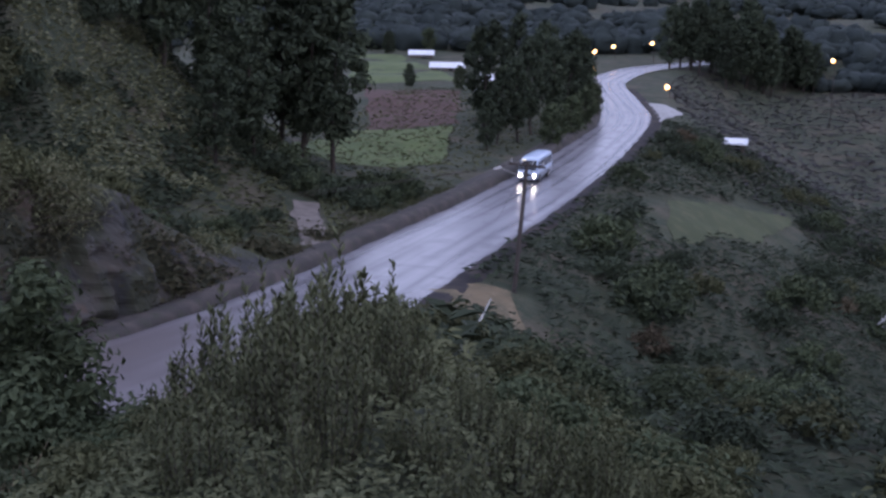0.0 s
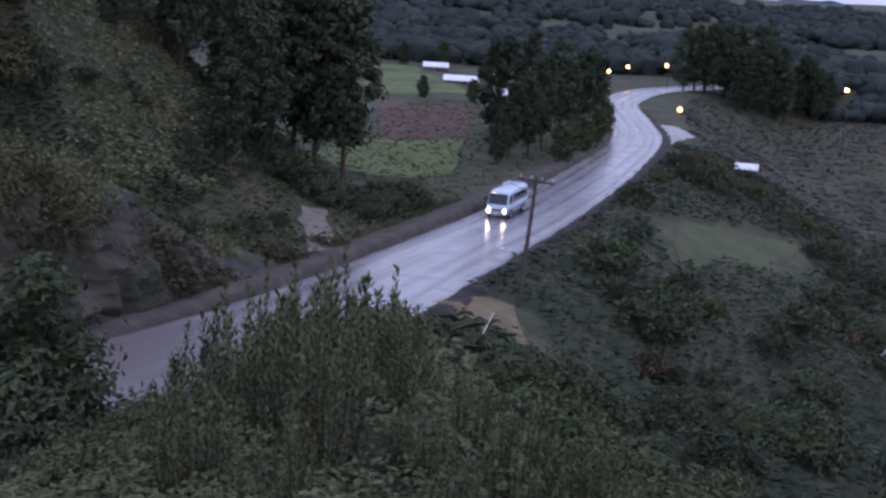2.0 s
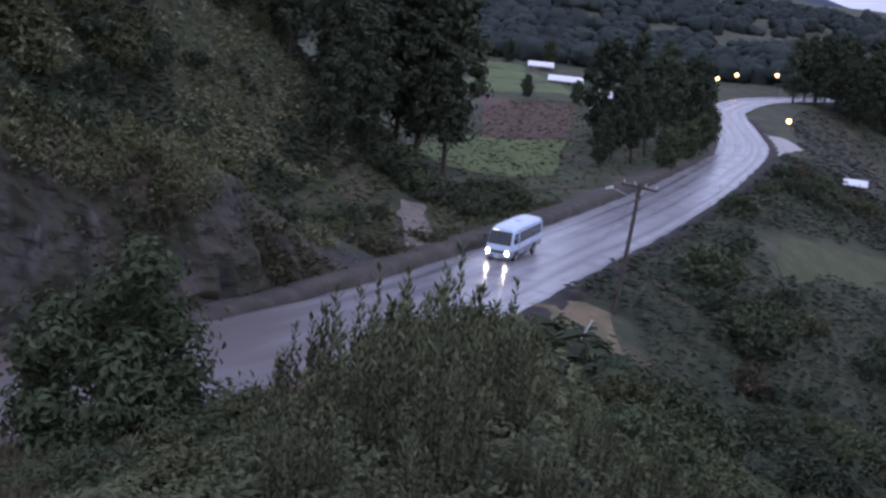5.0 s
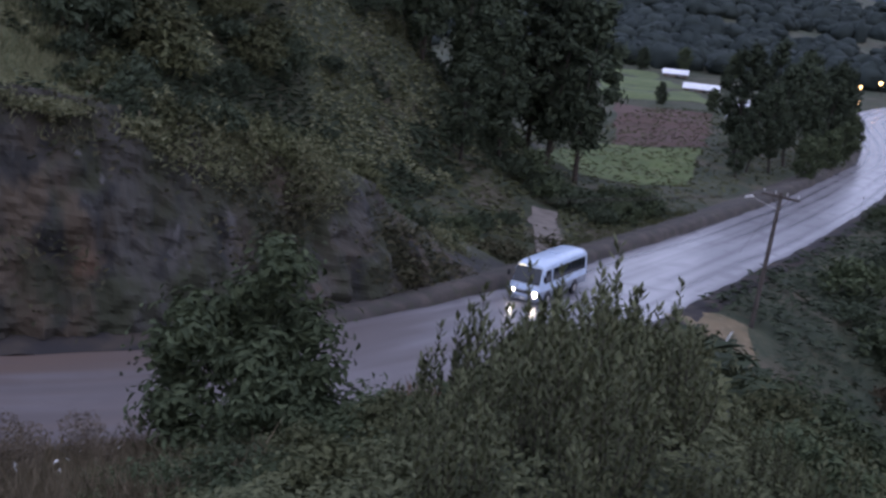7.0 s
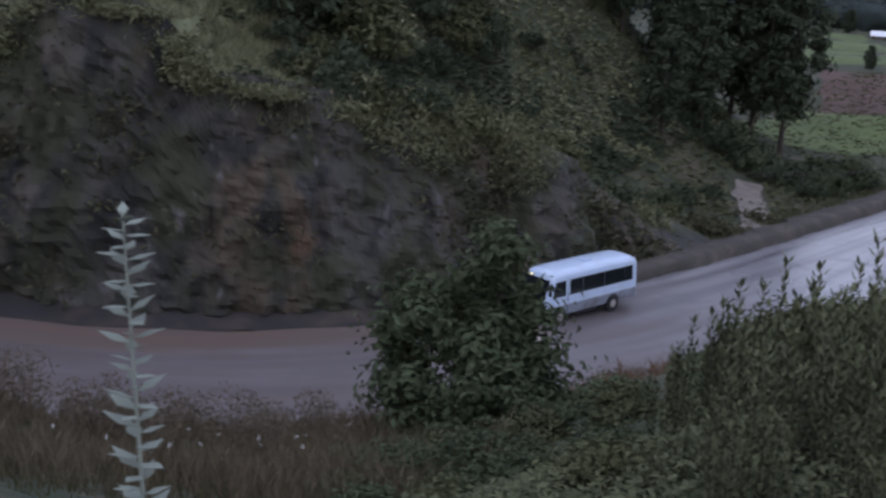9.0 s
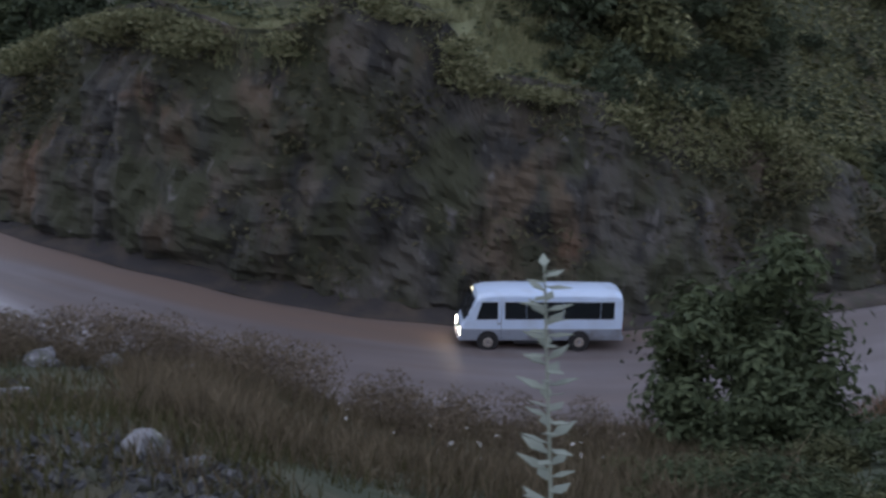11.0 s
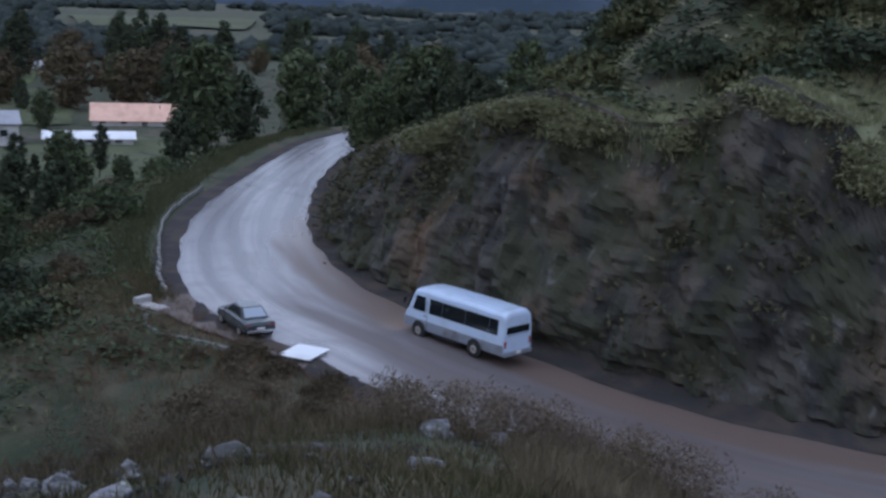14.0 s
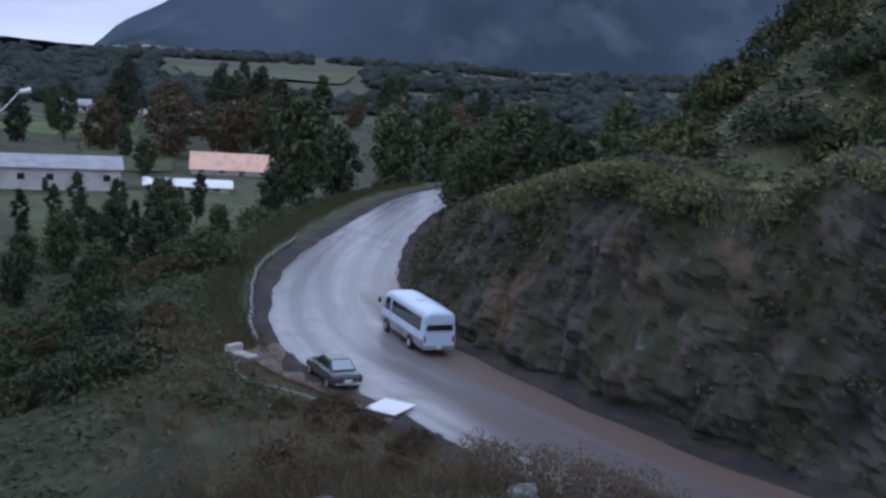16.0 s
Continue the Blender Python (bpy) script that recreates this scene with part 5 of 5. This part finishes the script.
for x, y, w in ((-5.6, 292, 6.0), (0.8, 256, 7.5), (7.2, 202, 3.2), (13.7, 228, 1.8), (8.6, 231, 2.0)):
    house("farm_house", "small farm house with a white sheet roof", x, y, w * 0.9, 4.0, 0.9, 0.9, M_WHITEROOF, M_ADOBE, windows=2, group="farm houses by the pasture")
shed = house("field_shed", "small field shed with a white sheet roof", 43, 172, 2.5, 2.6, 1.1, 0.6, M_WHITEROOF, M_ADOBE, windows=1)
boulder = thing("pale_outcrop", "pale bare outcrop on the far side of the ravine", "rock", pose(44.5, 110, land1(44.5, 110)))
bm = bmesh.new()
bmesh.ops.create_icosphere(bm, subdivisions=3, radius=1.6)
for q in bm.verts:
    q.co *= 1 + 0.35 * noise.noise(q.co * 1.3)
    q.co.z = max(q.co.z * 1.6, -0.6)
part("rock_body", bm, M_CONCRETE, boulder)

# ---- street lamps of the village ----
def street_lamp(x, y, z, glow=0.42):
    g = land1(x, y)
    t = thing("street_lamp", "lit orange street lamp on a thin post", "street lamp", pose(x, y, g), group="village street lamps")
    hgt = max(z - g, 1.5)
    part("post", tube((0.5, 0, -0.2), (0.5, 0, hgt + 0.1), 0.09, 0.06, 8), M_POLE, t)
    part("arm", tube((0.5, 0, hgt), (0, 0, hgt + 0.35), 0.04, 0.03, 6), M_POLE, t)
    bm = bmesh.new()
    bmesh.ops.create_uvsphere(bm, u_segments=12, v_segments=8, radius=glow, matrix=Matrix.Translation((0, 0, hgt)))
    part("lamp", bm, M_STREET, t, "glowing orange lamp globe")


for x, y, z in ((32.5, 260.1, -16.8), (41.6, 297.3, -17.9), (49.2, 286.1, -16.3), (39.7, 211.1, -19.6), (29.7, 253.3, -17.7), (29.9, 238.1, -18.6)):
    street_lamp(x, y, z)
street_lamp(77.0, 238.0, -16.2, 0.42)

def bent_lamp():
    """A lamp post whose top bends over, unlit."""
    bx, by = -61.78, 12.93
    g = land1(bx, by)
    t = thing("bent_lamp_post", "pale metal lamp post with a bent arm and an unlit head", "lamp post", pose(bx, by, g))
    knots = [Vector((0, 0, -0.4)), Vector((0, 0, -5.62 - g)), Vector((-61.49 - bx, 14.17 - by, -4.36 - g)), Vector((-61.31 - bx, 14.92 - by, -3.44 - g))]
    for i, (p, q) in enumerate(zip(knots, knots[1:])):
        part("post" if not i else "arm", tube(p, q, 0.075 - 0.012 * i, 0.07 - 0.014 * i, 10), M_CHROME, t)
    d = (knots[3] - knots[2]).normalized()
    part("head", tube(knots[3], knots[3] + Vector((d.x * 0.8, d.y * 0.8, 0.12)), 0.1, 0.14, 12), M_WHITEROOF, t, "pale unlit lamp head")


bent_lamp()

# ---- power pole ----
def power_pole():
    bx, by = 5.6, 75.2
    z = land1(bx, by)
    top = Vector((6.28 - bx, 76.5 - by, -12.1 - z))
    t = thing("power_pole", "dark leaning wooden power pole with crossarm on the road bank", "power pole", pose(bx, by, z))
    part("pole", tube((0, 0, -0.6), top, 0.17, 0.11, 12), M_POLE, t)
    arm = part("crossarm", box(2.4, 0.12, 0.14, tuple(top - Vector((0, 0.1, 0.25))), (0, 4, -12)), M_POLE, t, bevel=0.015)
    for k, u in enumerate((-1.05, -0.35, 0.35, 1.05)):
        c = top + Vector((u * math.cos(radians(-12)), -0.1 + u * math.sin(radians(-12)), -0.12 - u * 0.07))
        part("insulator", tube(c, c + Vector((0, 0, 0.2)), 0.05, 0.03, 8), M_PLASTER, arm, "pale ceramic insulator")
    for s in (-1, 1):
        part("brace", tube(top - Vector((0, 0.1, 0.95)), top + Vector((s * 0.6, -0.1, -0.3)), 0.025, 0.025, 6), M_POLE, t)
    lamp_arm = part("lamp_arm", tube(top - Vector((0, 0, 1.1)), top + Vector((-1.75, -0.9, -0.35)), 0.03, 0.025, 6), M_CONCRETE, t)
    part("lamp_head", box(0.55, 0.2, 0.12, tuple(top + Vector((-1.95, -1.0, -0.3))), (0, -12, 25)), M_WHITEPAINT, lamp_arm, "unlit pale lamp head", bevel=0.03)
    part("stay_wire", tube(top - Vector((0, 0, 0.5)), (-1.3, 2.0, 4.2), 0.012, 0.012, 5), M_BLACK, t)


power_pole()
mp = thing("marker_post", "thin leaning white-painted marker post on the slope", "post", pose(2.25, 44.6, land1(2.25, 44.6), 0, 24, 0))
part("shaft", tube((0, 0, -0.3), (0, 0, 1.5), 0.036, 0.032, 10), M_WHITEPAINT, mp)
part("cap", tube((0, 0, 1.5), (0, 0, 1.54), 0.04, 0.02, 10), M_CONCRETE, mp)

# ---- wires that cross before the cutting ----
def wire(p, q, sag, name="power_line"):
    c = bpy.data.curves.new(name, "CURVE")
    c.dimensions, c.bevel_depth, c.bevel_resolution = "3D", 0.012, 1
    sp = c.splines.new("POLY")
    sp.points.add(24)
    for i in range(25):
        u = i / 24
        m = Vector(p).lerp(Vector(q), u)
        sp.points[i].co = (m.x, m.y, m.z - sag * 4 * u * (1 - u), 1)
    c.materials.append(M_POLE)
    return tagged(new(name, c), "thin sagging power line along the road", "cable", group="power lines")


wire((6.0, 76.3, -12.2), (-62, 27, -9.2), 1.6)
wire((5.2, 76.4, -12.3), (-62, 27.6, -9.9), 1.8)

# ---- parked car ----
def make_car():
    t = thing("parked_car", "dark-green saloon car with pale front and rear windows parked in the lay-by", "car", pose(-53.0, 28.55, land1(-53.0, 28.55) + 0.12, 0, 0, 172))
    def ring(x, zb, zt, w):
        half = [(0, zb), (0.7 * w, zb), (0.8 * w, zb + 0.12), (0.83 * w, 0.55), (0.8 * w, zt - 0.08), (0.68 * w, zt), (0, zt + 0.02)]
        return [(x, y, z) for y, z in half] + [(x, -y, z) for y, z in half[-2:0:-1]]
    part("body", loft([ring(*q) for q in ((-2.1, 0.40, 0.72, 0.9), (-2.02, 0.28, 0.88, 0.98), (-1.2, 0.22, 0.94, 1), (0.0, 0.22, 0.93, 1), (1.0, 0.22, 0.90, 1), (1.9, 0.28, 0.78, 0.97), (2.1, 0.36, 0.66, 0.88))]), M_CARPAINT, t, "dark-green painted body", smooth_faces=False)
    bm = bmesh.new()
    lo = [bm.verts.new(p) for p in ((-1.45, -0.70, 0.93), (0.95, -0.70, 0.91), (0.95, 0.70, 0.91), (-1.45, 0.70, 0.93))]
    hi = [bm.verts.new(p) for p in ((-0.85, -0.55, 1.38), (0.25, -0.55, 1.40), (0.25, 0.55, 1.40), (-0.85, 0.55, 1.38))]
    bm.faces.new(hi)
    for k in range(4):
        bm.faces.new((lo[k], lo[(k + 1) % 4], hi[(k + 1) % 4], hi[k]))
    bmesh.ops.recalc_face_normals(bm, faces=bm.faces[:])
    part("cabin", bm, M_CARPAINT, t, bevel=0.05)
    def sheet(name, pts, m=M_CARGLASS):
        bm = bmesh.new()
        nrm = (Vector(pts[1]) - Vector(pts[0])).cross(Vector(pts[2]) - Vector(pts[0])).normalized() * 0.015
        a, b = [bm.verts.new(Vector(p) - nrm) for p in pts], [bm.verts.new(Vector(p) + nrm) for p in pts]
        bm.faces.new(a)
        bm.faces.new(b)
        for k in range(4):
            bm.faces.new((a[k], a[(k + 1) % 4], b[(k + 1) % 4], b[k]))
        bmesh.ops.recalc_face_normals(bm, faces=bm.faces[:])
        return part(name, bm, m, t)
    sheet("rear_window", ((-1.42, -0.58, 0.985), (-1.42, 0.58, 0.985), (-0.93, 0.48, 1.35), (-0.93, -0.48, 1.35)))
    sheet("windscreen", ((0.92, -0.58, 0.97), (0.92, 0.58, 0.97), (0.33, 0.48, 1.36), (0.33, -0.48, 1.36)))
    for s in (1, -1):
        sheet("side_window", ((-1.15, s * 0.688, 1.0), (-0.3, s * 0.688, 1.0), (-0.3, s * 0.575, 1.34), (-0.8, s * 0.575, 1.34)), M_GLASS)
        sheet("side_window", ((-0.22, s * 0.688, 1.0), (0.72, s * 0.688, 1.0), (0.22, s * 0.575, 1.34), (-0.22, s * 0.575, 1.34)), M_GLASS)
        part("tail_lamp", box(0.06, 0.32, 0.14, (-2.06, s * 0.55, 0.72)), M_TAIL, t, bevel=0.01)
        part("headlight", box(0.06, 0.3, 0.12, (2.05, s * 0.5, 0.62)), M_GLASS, t, bevel=0.01)
        part("door_handle", box(0.14, 0.03, 0.03, (-0.35, s * 0.83, 0.78)), M_CHROME, t)
        part("door_mirror", box(0.1, 0.14, 0.1, (0.6, s * 0.86, 0.98)), M_BLACK, t, bevel=0.02)
        for x in (-1.28, 1.3):
            w = part("wheel", tube((0, -0.09, 0), (0, 0.09, 0), 0.30, 0.30, 20), M_RUBBER, t, bevel=0.02)
            w.location = (x, s * 0.74, 0.30)
            part("rim", tube((0, s * 0.08, 0), (0, s * 0.10, 0), 0.19, 0.17, 16), M_HUB, w)
    part("rear_bumper", box(0.14, 1.5, 0.14, (-2.12, 0, 0.45)), M_CHROME, t, "dull metal bumper", bevel=0.03)
    part("front_bumper", box(0.14, 1.5, 0.14, (2.12, 0, 0.42)), M_CHROME, t, bevel=0.03)
    part("number_plate", box(0.02, 0.4, 0.12, (-2.135, 0, 0.60)), M_WHITEPAINT, t)


make_car()
# ---- white sheet on its low frame ----
wb = thing("roadside_stand", "low roadside stand with a bright white sheet on top", "stand", pose(-47.6, 28.7, land1(-47.6, 28.7), 0, 0, 20))
part("sheet", box(1.9, 1.7, 0.05, (0, 0, 0.26), (5, -3, 0)), M_WHITEROOF, wb, "bright white metal sheet", bevel=0.01)
part("beam", box(3.4, 0.14, 0.2, (-0.5, -1.1, 0.14), (0, 0, 8)), M_BLACK, wb)
for sx in (-1, 1):
    for sy in (-1, 1):
        part("leg", box(0.08, 0.08, 0.4, (sx * 0.8, sy * 0.65, 0.02)), M_POLE, wb)

# ---- rubble on the near slope ----
STONES = []
for k in range(6):
    bm = bmesh.new()
    rs = np.random.RandomState(90 + k)
    for q in rs.normal(size=(16, 3)):
        q = q / np.linalg.norm(q) * rs.uniform(0.38, 0.55)
        bm.verts.new((q[0], q[1] * 0.8, q[2] * 0.62))
    bmesh.ops.convex_hull(bm, input=bm.verts[:])
    bmesh.ops.bevel(bm, geom=bm.edges[:], offset=0.02, segments=1, affect="EDGES", clamp_overlap=True)
    me = bpy.data.meshes.new("stone")
    bm.to_mesh(me)
    bm.free()
    me.materials.append(M_STONE)
    STONES.append(me)


def stone(x, y, size, k):
    o = tagged(new("stone", STONES[k % 6]), "grey angular rubble stone on the slope", "stone", "rubble stones")
    o.matrix_world = Matrix.LocRotScale((x, y, land1(x, y) + size * 0.12), Euler((rg.uniform(-0.4, 0.4), rg.uniform(-0.4, 0.4), rg.uniform(0, 6.28))), (size, size, size))


heap = np.concatenate([polar(1300, 9, 28, 45, 84), polar(160, 20, 28, 27, 46)])
heap = heap[rubble(heap) > 0.2]
for k, (x, y) in enumerate(heap[:280]):
    stone(float(x), float(y), float(0.12 + 0.7 * rg.rand() ** 2.7), k)
gravel = polar(12000, 7, 28, 44, 88)
gravel = gravel[rubble(gravel) > -0.05]
v, f = leaf_quads(np.c_[gravel, land(gravel[:, 0], gravel[:, 1]) + 0.04], 0.06, rg, 1.1, 0.3)
tagged(new("gravel", mesh_of("gravel", v.tolist(), f.tolist(), M_STONE)), "grey broken gravel among the stones", "gravel", kind="stuff")
# small pale flowers in the grass
petals = polar(40, 20, 30, 24, 40)
v, f = leaf_quads(np.c_[petals, land(petals[:, 0], petals[:, 1]) + 0.3], 0.07, rg, 1.0)
tagged(new("pale_flowers", mesh_of("pale_flowers", v.tolist(), f.tolist(), M_WHITEPAINT)), "small white flowers in the rough grass", "flowers", kind="stuff")

# ---- mountains far off ----
def mountains():
    v, f, az = [], [], np.arange(-100, 140, 0.5)
    rr = np.array([2500, 2620, 2740, 2860, 2980])
    peak = np.interp(az, [-100, -60, -25, -12, -8, 0, 10, 25, 45, 58, 64, 68, 71, 73.5, 80, 100, 140], [1.5, 1, 0.3, 0.1, 0.9, 2.2, 3.6, 4.6, 5, 4.6, 3.6, 2.1, 0.0, -2.2, -2.4, 0.5, 1.5])
    for i, a in enumerate(az):
        for j, r in enumerate(rr):
            x, y = -r * math.sin(radians(a)), r * math.cos(radians(a))
            u = j / (len(rr) - 1)
            h = math.tan(radians(peak[i])) * r * (1 - (1 - u) ** 1.6) - 45 * (1 - u) + (18 * float(waves(x, y, 420, 6)) + 7 * float(waves(x, y, 130, 7))) * (0.3 + u)
            v.append((x, y, h))
    n = len(rr)
    for i in range(len(az) - 1):
        for j in range(n - 1):
            b = i * n + j
            f.append((b, b + 1, b + n + 1, b + n))
    # the blue of aerial haze is put into the mountain's colour
    m = mat("haze_blue_mountain", (0.07, 0.09, 0.125), 1.0, [((0.045, 0.062, 0.082), 0.0022, 0.42, 0.6), ((0.092, 0.112, 0.14), 0.008, 0.5, 0.72)], spec=0.0, stretch=(1, 1, 0.4))
    return tagged(new("backdrop_mountains", mesh_of("backdrop_mountains", v, f, m, True)), "dark wooded mountains on the skyline, tinted with haze blue", "mountains", kind="structure")


mountains()


# ---- what moves ----
BUS_RUN = [(0, 270), (1.5, 280), (3, 291.5), (5.5, 310.6), (7, 323.8), (7.8, 331), (9.4, 345), (11, 358.8), (12, 367.2), (12.5, 371.2), (13.5, 378.9), (14.5, 386.4), (15.3, 392.2), (16, 397.0)]


def motions():
    ts = np.arange(0, 16.01, 0.5)
    rows = []
    for t in ts:
        s = np.interp(t, [b[0] for b in BUS_RUN], [b[1] for b in BUS_RUN])
        off = np.interp(s, [270, 312, 332, 358, 370, 379, 398], [0.8, 0.9, 1.6, 2.7, 3.0, 2.9, 2.8])
        p, a = road_at(s, off)
        rows.append((float(t), pose(p[0], p[1], float(road_z(s)) + 0.06, 0, 0, math.degrees(math.atan2(a[1], a[0])))))
    walk(bus, rows)


motions()
